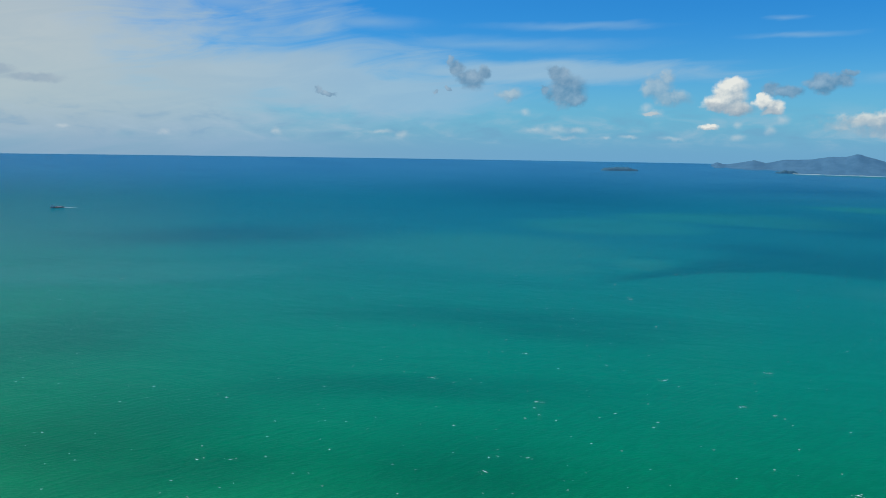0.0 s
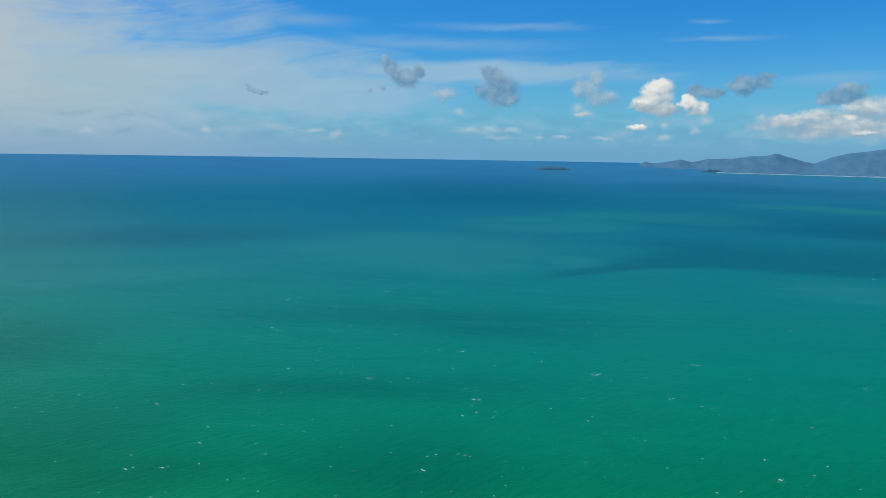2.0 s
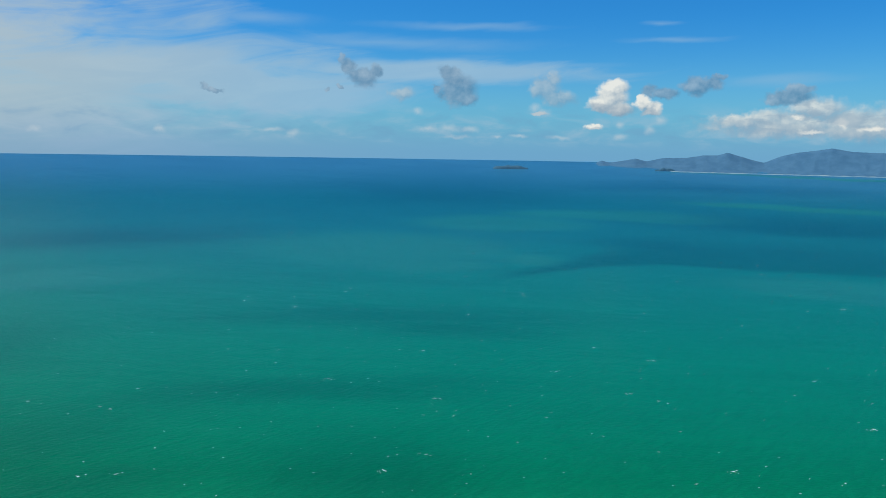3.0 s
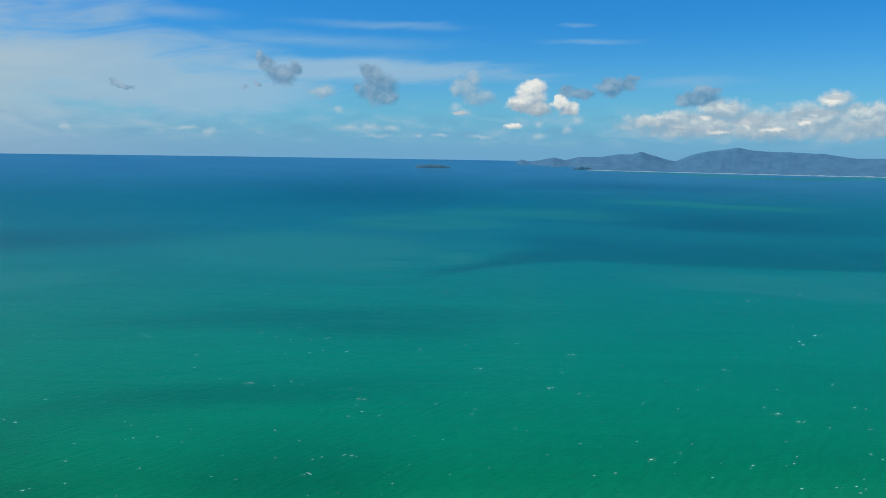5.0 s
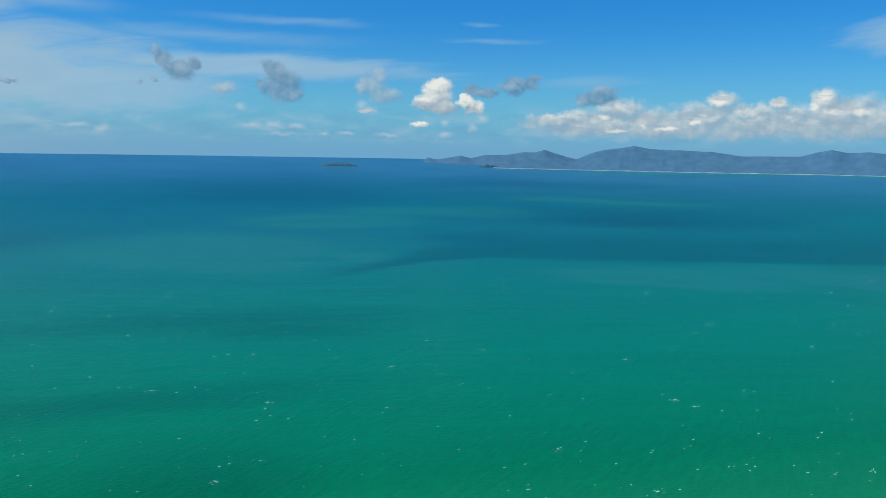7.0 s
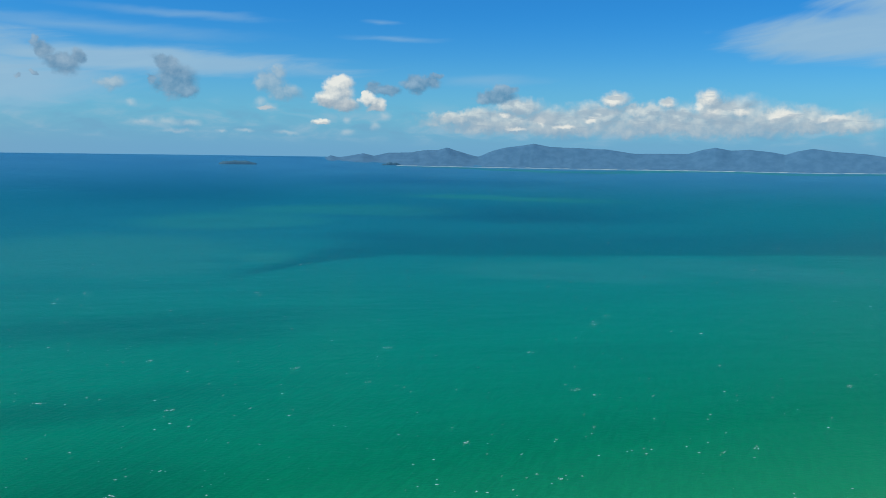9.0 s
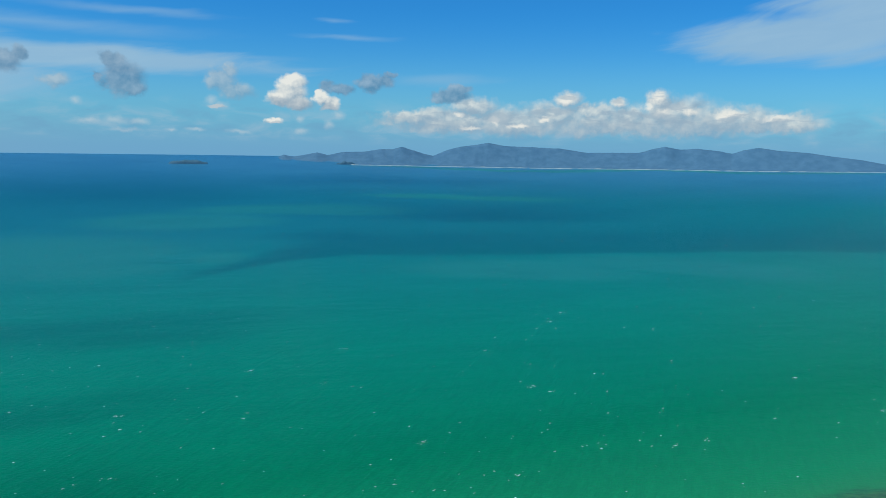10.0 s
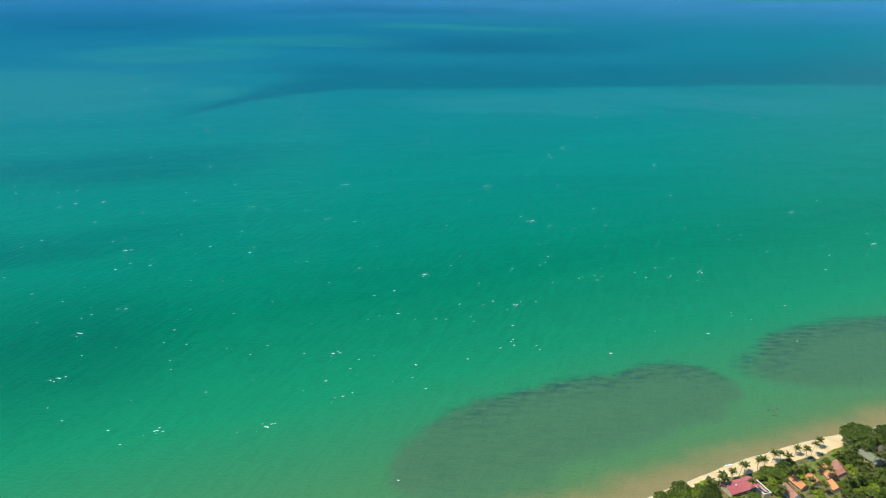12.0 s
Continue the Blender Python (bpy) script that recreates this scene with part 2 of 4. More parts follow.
# ---- water ----
SHORE = Vector((292.0, 225.0, 0.0))          # a point of the waterline
ALONG = Vector((0.985, -0.173, 0.0))         # the way along the beach
INLAND = Vector((-0.173, -0.985, 0.0))
FLAT, RIM = 2600.0, 4850.0                   # flat water, and the rim of the sheet
STEEP0, STEEP1 = 280.0 / 2600.0, math.tan(radians(0.55))


def water_level(r):
    """Beyond the flat part the distance is drawn together, and the sheet lifts gently to the horizon."""
    if r <= FLAT:
        return 0.0
    return EYE.z - r * (STEEP0 + (STEEP1 - STEEP0) * (r - FLAT) / (RIM - FLAT))


def reach(dip):
    """The distance on the sheet at which the water lies dip degrees under eye level."""
    t = math.tan(radians(dip))
    return EYE.z / t if t > STEEP0 else FLAT + (STEEP0 - t) / (STEEP0 - STEEP1) * (RIM - FLAT)


def on_water(bearing, dip):
    r = reach(dip)
    return Vector((math.sin(radians(bearing)) * r, math.cos(radians(bearing)) * r, water_level(r)))


def bulge(s):
    """How far the waterline swings seaward of the straight line at s metres along it."""
    wave = 7.4 * math.sin(math.pi * s / 200) if 0 < s < 200 else 0.0
    return wave + 1.2 * noise.noise((s * 0.06, 3.1, 0)) + (0.00009 * (s - 200) ** 2 if s > 200 else 0.0)


# darker and paler reaches of open water, cloud shadows and sunlit gaps painted in: bearing, distance, half width in
# degrees, half length in log distance
SHADED = [(8.53, 3896, 14.0, 0.17), (-16.0, 2480, 17.0, 0.15), (-27.5, 1205, 12.0, 0.16),
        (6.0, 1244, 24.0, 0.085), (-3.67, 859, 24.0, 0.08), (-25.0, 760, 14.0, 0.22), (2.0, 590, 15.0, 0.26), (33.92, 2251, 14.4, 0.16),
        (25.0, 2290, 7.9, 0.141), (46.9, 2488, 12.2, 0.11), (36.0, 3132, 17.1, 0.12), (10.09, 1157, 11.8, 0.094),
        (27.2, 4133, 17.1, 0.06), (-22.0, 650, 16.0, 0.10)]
# the sharp near rim of the painted cloud shadow: bearing, and the log of its distance
SHADOW_RIM = [(4.0, 7.34), (12.0, 7.360), (14.0, 7.412), (17.0, 7.465), (20.8, 7.531), (25.0, 7.578), (32.0, 7.580), (38.0, 7.606), (44.0, 7.640), (50.0, 7.692), (60.0, 7.796), (68.0, 7.87)]
# sunlit water between the shadows, painted paler; the last row is coastal shallows
PALE_WATER = [(2.94, 2138, 13.1, 0.20), (-28.17, 1802, 7.0, 0.091), (21.76, 3225, 11.0, 0.06), (-19.0, 1740, 10.0, 0.08),
        (15.12, 1948, 3.7, 0.07), (38.4, 1740, 13.0, 0.10), (51.0, 1930, 12.0, 0.10), (6.42, 1792, 6.7, 0.075),
        (12.35, 2900, 9.9, 0.10), (34.0, 3663, 11.0, 0.022), (45.0, 4575, 24.0, 0.010)]
REEFS = [(0.0, 86.0, 138.0, 53.0), (-80.0, 64.0, 62.0, 56.0), (75.0, 88.0, 66.0, 46.0), (272.0, 84.0, 126.0, 56.0), (520.0, 90.0, 100.0, 50.0)]

water, n = material("sea_water")
place = n.node("ShaderNodeNewGeometry", 0)
axes = n.tree.nodes.new("ShaderNodeSeparateXYZ")
n.wire(axes.inputs[0], place)
away = n.vec("LENGTH", n.vec("MULTIPLY", place, (1, 1, 0)))
polar = n.node("ShaderNodeCombineXYZ", 0, X=n.math("DEGREES", n.math("ARCTAN2", axes.outputs[0], axes.outputs[1])),
               Y=n.math("LOGARITHM", away, math.e), Z=0.0)
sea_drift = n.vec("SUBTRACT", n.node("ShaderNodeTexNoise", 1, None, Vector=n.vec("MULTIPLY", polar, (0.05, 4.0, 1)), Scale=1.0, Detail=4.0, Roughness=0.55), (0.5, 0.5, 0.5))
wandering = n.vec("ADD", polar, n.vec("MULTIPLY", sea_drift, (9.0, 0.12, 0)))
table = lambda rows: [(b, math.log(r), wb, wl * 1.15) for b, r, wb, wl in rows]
# mask of the cloud shadows that are painted into the water colour
shaded = n.span(n.ovals(wandering, table(SHADED)), -0.05, 0.95)
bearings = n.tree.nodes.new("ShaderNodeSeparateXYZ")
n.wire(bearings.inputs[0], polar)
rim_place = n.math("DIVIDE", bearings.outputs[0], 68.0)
rim = n.math("ADD", n.ramp(rim_place, [(b / 68.0, (l - 7.0,) * 3) for b, l in SHADOW_RIM]), 7.0)
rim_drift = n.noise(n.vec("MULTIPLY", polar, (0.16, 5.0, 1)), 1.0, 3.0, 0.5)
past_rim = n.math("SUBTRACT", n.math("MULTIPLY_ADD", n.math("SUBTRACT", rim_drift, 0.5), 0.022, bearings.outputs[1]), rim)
# painted shadow behind the sharp rim, fading with distance
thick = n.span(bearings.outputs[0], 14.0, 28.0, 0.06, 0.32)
shadow_band = n.math("MULTIPLY", n.span(past_rim, -0.012, 0.014), n.span(n.math("DIVIDE", past_rim, thick), 1.35, 0.25, 0.0, 1.0))
shadow_band = n.math("MULTIPLY", shadow_band, n.span(bearings.outputs[0], 10.5, 16.0, 0.0, 1.0))
shaded = n.math("MAXIMUM", shaded, shadow_band)
pale_water = n.span(n.ovals(wandering, table(PALE_WATER)), 0.0, 0.55)
pale_water = n.math("MULTIPLY", pale_water, n.math("SUBTRACT", 1.0, n.math("MULTIPLY", shaded, 0.8)))
off = n.vec("SUBTRACT", place, tuple(SHORE))
along = n.vec("DOT_PRODUCT", off, tuple(ALONG))
out = n.vec("DOT_PRODUCT", off, tuple(-INLAND))
body = n.ramp(n.math("DIVIDE", n.math("LOGARITHM", n.math("MAXIMUM", out, 10.0), 10.0), 4.0), [
    (0.25, (0.125, 0.19, 0.06)), (0.36, (0.085, 0.21, 0.075)), (0.48, (0.045, 0.225, 0.085)), (0.56, (0.008, 0.245, 0.10)), (0.63, (0.0, 0.203, 0.092)),
    (0.72, (0.0, 0.220, 0.146)), (0.80, (0.002, 0.200, 0.185)), (0.86, (0.004, 0.165, 0.200)), (0.93, (0.006, 0.160, 0.245))])
# haze near the horizon painted into the far water as paler blue
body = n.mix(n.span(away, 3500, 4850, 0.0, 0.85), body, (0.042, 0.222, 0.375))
# cloud shadow painted in: the base colour goes darker and bluer
colour = n.mix(n.math("MULTIPLY", shaded, n.math("MULTIPLY", n.span(away, 900, 2100, 0.58, 0.80), n.span(away, 2900, 4000, 1.0, 0.62))), body, n.vec("MULTIPLY", body, (0.2, 0.64, 0.75)))
# sunlit gaps and coastal shallows lightened in the base colour
colour = n.mix(n.math("MULTIPLY", pale_water, 0.62), colour, (0.014, 0.225, 0.195))
# reef flats under shallow water, with a dark ragged outer edge
flat_place = n.node("ShaderNodeCombineXYZ", 0, X=along, Y=out, Z=0.0)
reef_noise = n.vec("SUBTRACT", n.node("ShaderNodeTexNoise", 1, None, Vector=flat_place, Scale=0.022, Detail=6.0, Roughness=0.6), (0.5, 0.5, 0.5))
reef = n.ovals(n.vec("ADD", flat_place, n.vec("MULTIPLY", reef_noise, (40.0, 30.0, 0))), REEFS)
colour = n.mix(n.math("MULTIPLY", n.span(reef, 0.0, 0.24, 0.0, 0.80), n.span(out, 22.0, 62.0, 0.25, 1.0)), colour, (0.066, 0.166, 0.077))
tufts = n.noise(n.vec("MULTIPLY", n.node("ShaderNodeMapping", 0, None, Vector=flat_place, Rotation=(0, 0, 0.35)), (0.35, 1.0, 1.0)), 0.20, 7.0, 0.72)
edge = n.math("MULTIPLY", n.span(reef, -0.05, 0.14), n.span(reef, 0.70, 0.08))
edge = n.math("MULTIPLY", edge, n.math("MULTIPLY", n.span(out, 60.0, 115.0), n.span(along, -130.0, -10.0, 0.15, 1.0)))
edge = n.math("ADD", edge, n.math("MULTIPLY", n.span(reef, 0.1, 0.4), 0.22))
colour = n.mix(n.math("MULTIPLY", edge, n.span(tufts, 0.36, 0.72)), colour, (0.014, 0.090, 0.066))
# sand stirred up along the beach
stir = n.math("ADD", out, n.math("MULTIPLY", n.math("SUBTRACT", n.noise(flat_place, 0.03, 4.0), 0.5), 34.0))
colour = n.mix(n.span(stir, 34.0, 0.0, 0.0, 0.85), colour, (0.29, 0.245, 0.10))
# wind waves at two sizes, small variation of tone with them
wind = n.vec("MULTIPLY", n.node("ShaderNodeMapping", 0, None, Vector=place, Rotation=(0, 0, radians(18))), (0.35, 1.0, 1.0))
chop = n.noise(wind, 0.50, 4.0, 0.66, 0.4)
cross = n.noise(n.vec("MULTIPLY", n.node("ShaderNodeMapping", 0, None, Vector=place, Rotation=(0, 0, radians(-38))), (0.22, 1.0, 1.0)), 0.16, 3.0, 0.55, 0.3)
swell = n.noise(wind, 0.035, 2.0, 0.5)
gust = n.noise(n.vec("MULTIPLY", wind, (0.5, 1.0, 1.0)), 0.012, 4.0, 0.6, 0.6)
waves = n.math("ADD", n.math("MULTIPLY", chop, 0.55), n.math("MULTIPLY_ADD", cross, 0.5, swell))
tone = n.math("MULTIPLY_ADD", n.math("SUBTRACT", cross, 0.5), 0.55, chop)
tone = n.math("MULTIPLY_ADD", n.math("SUBTRACT", gust, 0.5), 0.35, tone)
ruffle = n.math("MULTIPLY", n.span(tone, 0.36, 0.66, 0.0, 0.62), n.span(out, 40.0, 320.0, 0.2, 1.0))
colour = n.mix(ruffle, colour, n.vec("MULTIPLY", colour, (0.58, 0.70, 0.77)))
lanes = n.noise(n.vec("MULTIPLY", polar, (0.16, 34.0, 1.0)), 1.0, 5.0, 0.62, 0.3)
colour = n.mix(n.math("MULTIPLY", n.span(lanes, 0.40, 0.68, 0.0, 0.30), n.span(away, 700, 1800)), colour, n.vec("MULTIPLY", colour, (0.55, 0.76, 0.84)))
colour = n.vec("MULTIPLY", colour, (1.0, 0.95, 1.03))
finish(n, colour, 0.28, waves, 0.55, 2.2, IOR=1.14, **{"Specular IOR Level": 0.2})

# ---- shapes ----


def mesh_of(name, bm, *materials, smooth=False):
    data = bpy.data.meshes.new(name)
    bm.to_mesh(data)
    bm.free()
    for m in materials:
        data.materials.append(m)
    if smooth:
        data.polygons.foreach_set("use_smooth", [True] * len(data.polygons))
    return data


def part(name, bm, material_, parent, label="", smooth=False):
    ob = new(name, mesh_of(name, bm, material_, smooth=smooth))
    ob.parent = parent
    if label:
        tagged(ob, label)
    return ob


def sheet(name, rows, material_, closed=False, smooth=True):
    """A mesh from rows of points, row joined to row."""
    points = [p for row in rows for p in row]
    wide = len(rows[0])
    faces = []
    for i in range(len(rows) - 1):
        for j in range(wide if closed else wide - 1):
            k = (j + 1) % wide
            faces.append((i * wide + j, i * wide + k, (i + 1) * wide + k, (i + 1) * wide + j))
    data = bpy.data.meshes.new(name)
    data.from_pydata([tuple(p) for p in points], [], faces)
    data.materials.append(material_)
    if smooth:
        data.polygons.foreach_set("use_smooth", [True] * len(data.polygons))
    data.update()
    return new(name, data)


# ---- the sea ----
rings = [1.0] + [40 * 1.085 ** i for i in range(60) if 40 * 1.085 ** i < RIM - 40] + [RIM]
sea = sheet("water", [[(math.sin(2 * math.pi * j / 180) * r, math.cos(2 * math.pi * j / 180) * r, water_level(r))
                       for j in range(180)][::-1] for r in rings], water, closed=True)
tagged(sea, "open turquoise green sea with painted cloud shadows, turning dark blue far out", "sea", kind="structure")

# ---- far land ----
# green forest turned blue: the haze of distance is put into its base colour
hazed_forest, n = material("hazed_forest")
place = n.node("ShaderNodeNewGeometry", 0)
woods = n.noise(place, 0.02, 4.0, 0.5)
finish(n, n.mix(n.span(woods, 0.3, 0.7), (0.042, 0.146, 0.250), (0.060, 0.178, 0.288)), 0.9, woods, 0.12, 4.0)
# distant sand and islet rock also carry blue haze in their colours
hazed_sand = speckled("hazed_sand", (0.20, 0.32, 0.36), (0.34, 0.44, 0.45), 0.05)
hazed_rock = speckled("hazed_rock", (0.018, 0.105, 0.175), (0.035, 0.14, 0.21), 0.05)

RIDGE = [(19.5, -0.80), (19.86, -0.62), (20.29, -0.41), (20.88, -0.57), (21.75, -0.42), (22.79, -0.2), (23.58, -0.4),
         (24.72, -0.13), (26.48, -0.07), (27.55, 0.14), (28.61, 0.16), (29.24, 0.38), (29.86, 0.18), (30.94, -0.16),
         (31.7, -0.34), (32.76, 0.15), (33.88, 0.46), (35.0, 0.6), (35.95, 0.79), (37.1, 0.55), (39.28, 0.48),
         (41.5, 0.4), (43.48, 0.1), (45.86, 0.13), (47.35, 0.16), (48.38, 0.49), (49.21, 0.66), (50.25, 0.45),
         (51.47, 0.53), (52.88, 0.38), (53.88, 0.19), (54.64, 0.47), (55.59, 0.65), (56.93, 0.46), (58.79, 0.32),
         (60.6, 0.05), (62.01, -0.12), (63.52, -0.42), (66.0, -0.9)]
COAST = [(19.4, 0.93), (20.0, 0.93), (23.0, 1.02), (24.4, 1.05), (25.6, 1.18), (31.1, 1.21), (40.5, 1.22), (49.1, 1.16),
         (55.1, 1.14), (63.6, 1.0), (66.0, 0.95)]


def along_table(rows, x):
    return float(np.interp(x, [a for a, _ in rows], [b for _, b in rows]))


def far_island():
    island = new("mountain_island")
    tagged(island, "long hazy blue forested mountain island on the horizon", "island")
    steps, rows = 14, []
    for i in range(steps + 1):
        f, row = i / steps, []
        for j in range(361):
            b = 19.4 + 46.4 * j / 360
            dip = along_table(COAST, b)
            r0 = reach(dip)
            r = r0 + (4845.0 - r0) * f
            top = EYE.z + 4800.0 * math.tan(radians(along_table(RIDGE, b)))
            base = water_level(r0) - 2.0
            rise = max(top - base, 1.0)
            spur = noise.fractal((b * 0.9, f * 2.2, 1.0), 1.0, 2.1, 4)
            shape = min(1.0, f / 0.82) ** 1.15 if f < 0.82 else 1.0 - 0.3 * (f - 0.82) / 0.18
            ripple = 0.05 * spur * math.sin(math.pi * min(1, f / 0.82)) + 0.015 * noise.noise((b * 6, f, 4))
            z = base + rise * max(0.0, min(shape + ripple, 1.0 + 0.02 * spur))
            row.append((math.sin(radians(b)) * r, math.cos(radians(b)) * r, z))
        rows.append(row)
    hill = sheet("hillside", rows, hazed_forest)
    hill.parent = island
    strip = []
    for side in (0, 1):
        row = []
        for j in range(241):
            b = 25.2 + 39.0 * j / 240
            dip = along_table(COAST, b) + (0.005 if side == 0 else -0.008)
            p = on_water(b, dip)
            gap = max(0.1, noise.noise((b * 1.7, 9, 0)) + 0.45)
            row.append((p.x, p.y, p.z + (0.3 if side == 0 else 1.0 + 4.0 * gap)))
        strip.append(row)
    beach_line = sheet("beach_line", strip, hazed_sand)
    beach_line.parent = island
    tagged(beach_line, "thin pale strip of sand")


far_island()


def islet(b, dip, half, tall, name, label):
    """A low wooded hump with an uneven top and a rocky foot."""
    rows = []
    for i in range(-6, 7):
        row = []
        for j in range(-24, 25):
            x, y = j / 24, i / 6
            dome = max(0.0, 1 - x * x) ** 0.55 * max(0.0, 1 - y * y) ** 0.5
            bumpy = 0.62 + 0.42 * noise.noise((x * 2.6 + b, y, 0)) + 0.22 * noise.noise((x * 9 + b, y * 3, 2))
            row.append((x * half, y * half * 0.22, tall * dome * bumpy - (6.0 if dome == 0 else 1.0)))
        rows.append(row)
    ob = sheet(name, rows, hazed_rock)
    ob.matrix_world = Matrix.Translation(on_water(b, dip)) @ Matrix.Rotation(-radians(b), 4, "Z")
    tagged(ob, label, "islet")


islet(13.4, 1.16, 112.0, 27.0, "rocky_islet", "low dark rocky islet in the open sea")
islet(24.95, 1.12, 60.0, 24.0, "wooded_islet", "low dark wooded islet before the mountain coast")

# ---- the near shore ----
sand = speckled("beach_sand", (0.60, 0.44, 0.20), (0.82, 0.64, 0.34), 0.9, 0.9, 0.3, 0.05)
soil = speckled("grassy_soil", (0.075, 0.085, 0.02), (0.26, 0.23, 0.08), 0.35, 0.95, 0.5, 0.1)
foam_white = speckled("sea_foam", (0.58, 0.74, 0.74), (0.78, 0.88, 0.90), 1.5, 0.7)
BEACH = [(-400, 3.0), (0, 4.0), (24, 6.0), (40, 9.5), (60, 13.0), (95, 17.0), (125, 17.5), (150, 13.0), (175, 8.0), (700, 8.0)]


def at_shore(s, inland, z=0.0):
    """A place s metres along the beach and so many metres inland of the waterline."""
    p = SHORE + ALONG * s + INLAND * (inland - bulge(s))
    return Vector((p.x, p.y, z))


def land_height(inland):
    return float(np.interp(inland, [-14, -6, 0, 6, 14, 30, 90, 200, 420], [-2.0, -0.7, 0.03, 0.8, 1.5, 2.0, 3.5, 16, 90]))


def on_land(s, inland):
    return at_shore(s, inland, land_height(inland) + 0.25 * noise.noise((s * 0.1, inland * 0.1, 0)) * (inland > 16))


ground_steps = [-14, -8, -4, 0, 3, 6, 10, 14, 18, 24, 30, 40, 52, 66, 90, 130, 180, 260, 340, 420]
ground = sheet("ground", [[on_land(s, i) for s in range(-560, 760, 6)] for i in ground_steps], soil)
tagged(ground, "grassy soil behind the beach", "ground", kind="structure")
beach_rows = []
for f in (0.0, 0.2, 0.4, 0.55, 0.7, 0.85, 1.0):
    row = []
    for s in range(-560, 760, 3):
        wide = along_table(BEACH, s) + 1.2 * noise.noise((s * 0.13, 0, 2))
        i = -9.0 + (wide + 9.0) * f
        row.append(at_shore(s, i, land_height(i) + 0.05 - (0.12 if f == 1.0 else 0.0)))
    beach_rows.append(row)
beach = sheet("beach", beach_rows, sand)
tagged(beach, "narrow pale sandy beach", "beach", kind="structure")

lawn_grass = speckled("lawn_grass", (0.09, 0.15, 0.015), (0.24, 0.28, 0.05), 0.8, 0.95, 0.4, 0.05)
lawn = sheet("lawn", [[on_land(s_, i + along_table(BEACH, s_)) + Vector((0, 0, 0.10 if 0 < i < 20 else -0.15)) for s_ in range(84, 150, 2)]
                      for i in (0, 1.2, 6, 10, 14, 18, 20)], lawn_grass)
tagged(lawn, "strip of bright green lawn behind the beach", "lawn", kind="structure")
# ---- foam ----
bm = bmesh.new()
rng = random.Random(5)


def add_crest(bm, p, long, turn):
    """A broken wave top: a short ragged ridge of foam."""
    rows, count = [], 5
    for k in range(count):
        f = k / (count - 1)
        x = (f - 0.5) * long
        high = (0.10 + 0.28 * math.sin(math.pi * f)) * rng.uniform(0.3, 1.0)
        wide = (0.08 + 0.46 * math.sin(math.pi * f)) * rng.uniform(0.3, 1.2) * min(2.0, 0.75 + 0.14 * long)
        sway = rng.uniform(-0.6, 0.6) * min(1.0, long / 3)
        line = []
        for y, z in ((-wide, 0.02), (0.0, high), (wide * 0.8, 0.02)):
            q = Vector((x, y + sway, z))
            q.rotate(Euler((0, 0, turn)))
            line.append(bm.verts.new(p + q))
        rows.append(line)
    for a, b in zip(rows, rows[1:]):
        for k in range(2):
            bm.faces.new((a[k], b[k], b[k + 1], a[k + 1]))


for _ in range(1350):
    b = rng.uniform(-48, 78)
    r = 330 * math.exp(rng.uniform(0, 2.1))
    p = Vector((math.sin(radians(b)) * r, math.cos(radians(b)) * r, 0.0))
    away_from_shore = (p - SHORE).dot(-INLAND)
    if away_from_shore < 150 and rng.random() < 0.97 or away_from_shore < 60:
        continue
    long = rng.uniform(0.7, 2.2) if rng.random() < 0.8 else rng.uniform(2.0, 3.8)
    spread = 0.8 + r / 1500
    turn = radians(-18) + rng.uniform(-0.5, 0.5)
    p.z = water_level(r) + 0.1
    add_crest(bm, p, long * spread, turn)
    if long > 3.0:
        for _ in range(rng.randint(2, 5)):
            add_crest(bm, p + Vector((rng.uniform(-8, 8), rng.uniform(-4, 4), 0)), rng.uniform(0.4, 2.2), turn + rng.uniform(-0.5, 0.5))
whitecaps = new("whitecap_foam", mesh_of("whitecap_foam", bm, foam_white))
tagged(whitecaps, "scattered white crests of foam on the sea", "foam", kind="stuff")

wash_rows = []
for side in range(3):
    row = []
    for s in range(-200, 420, 1):
        k = noise.noise((s * 0.16, 1.0, 0)) + 0.5 * noise.noise((s * 0.5, 7, 0))
        mid = -0.6 + 1.1 * k
        half = max(0.015, 0.0 + 0.8 * noise.noise((s * 0.09, 4.0, 0)))
        row.append(at_shore(s, mid + (side - 1) * half, 0.14 if side != 1 else 0.26))
    wash_rows.append(row)
wash = sheet("shore_wash", wash_rows, foam_white)
tagged(wash, "thin broken line of white foam at the waterline", "foam", kind="stuff")

# ---- shapes for the shore ----


def add_box(bm, centre, size, bevel=0.0):
    made = bmesh.ops.create_cube(bm, size=1.0)["verts"]
    for v in made:
        v.co = Vector((v.co.x * size[0], v.co.y * size[1], v.co.z * size[2])) + Vector(centre)
    if bevel:
        edges = list({e for v in made for e in v.link_edges})
        bmesh.ops.bevel(bm, geom=edges, offset=bevel, segments=1, affect="EDGES")


def box(centre, size, bevel=0.03):
    bm = bmesh.new()
    add_box(bm, centre, size, bevel)
    return bm


def tube(bm, path, radii, sides=7):
    rings_ = []
    for k, (p, r) in enumerate(zip(path, radii)):
        ahead = (path[min(k + 1, len(path) - 1)] - path[max(k - 1, 0)]).normalized()
        side = ahead.cross(Vector((0.3, 1, 0.1))).normalized()
        up = ahead.cross(side)
        rings_.append([bm.verts.new(p + side * math.cos(2 * math.pi * j / sides) * r + up * math.sin(2 * math.pi * j / sides) * r)
                       for j in range(sides)])
    for a, b in zip(rings_, rings_[1:]):
        for j in range(sides):
            bm.faces.new((a[j], a[(j + 1) % sides], b[(j + 1) % sides], b[j]))
    bm.faces.new(rings_[-1])


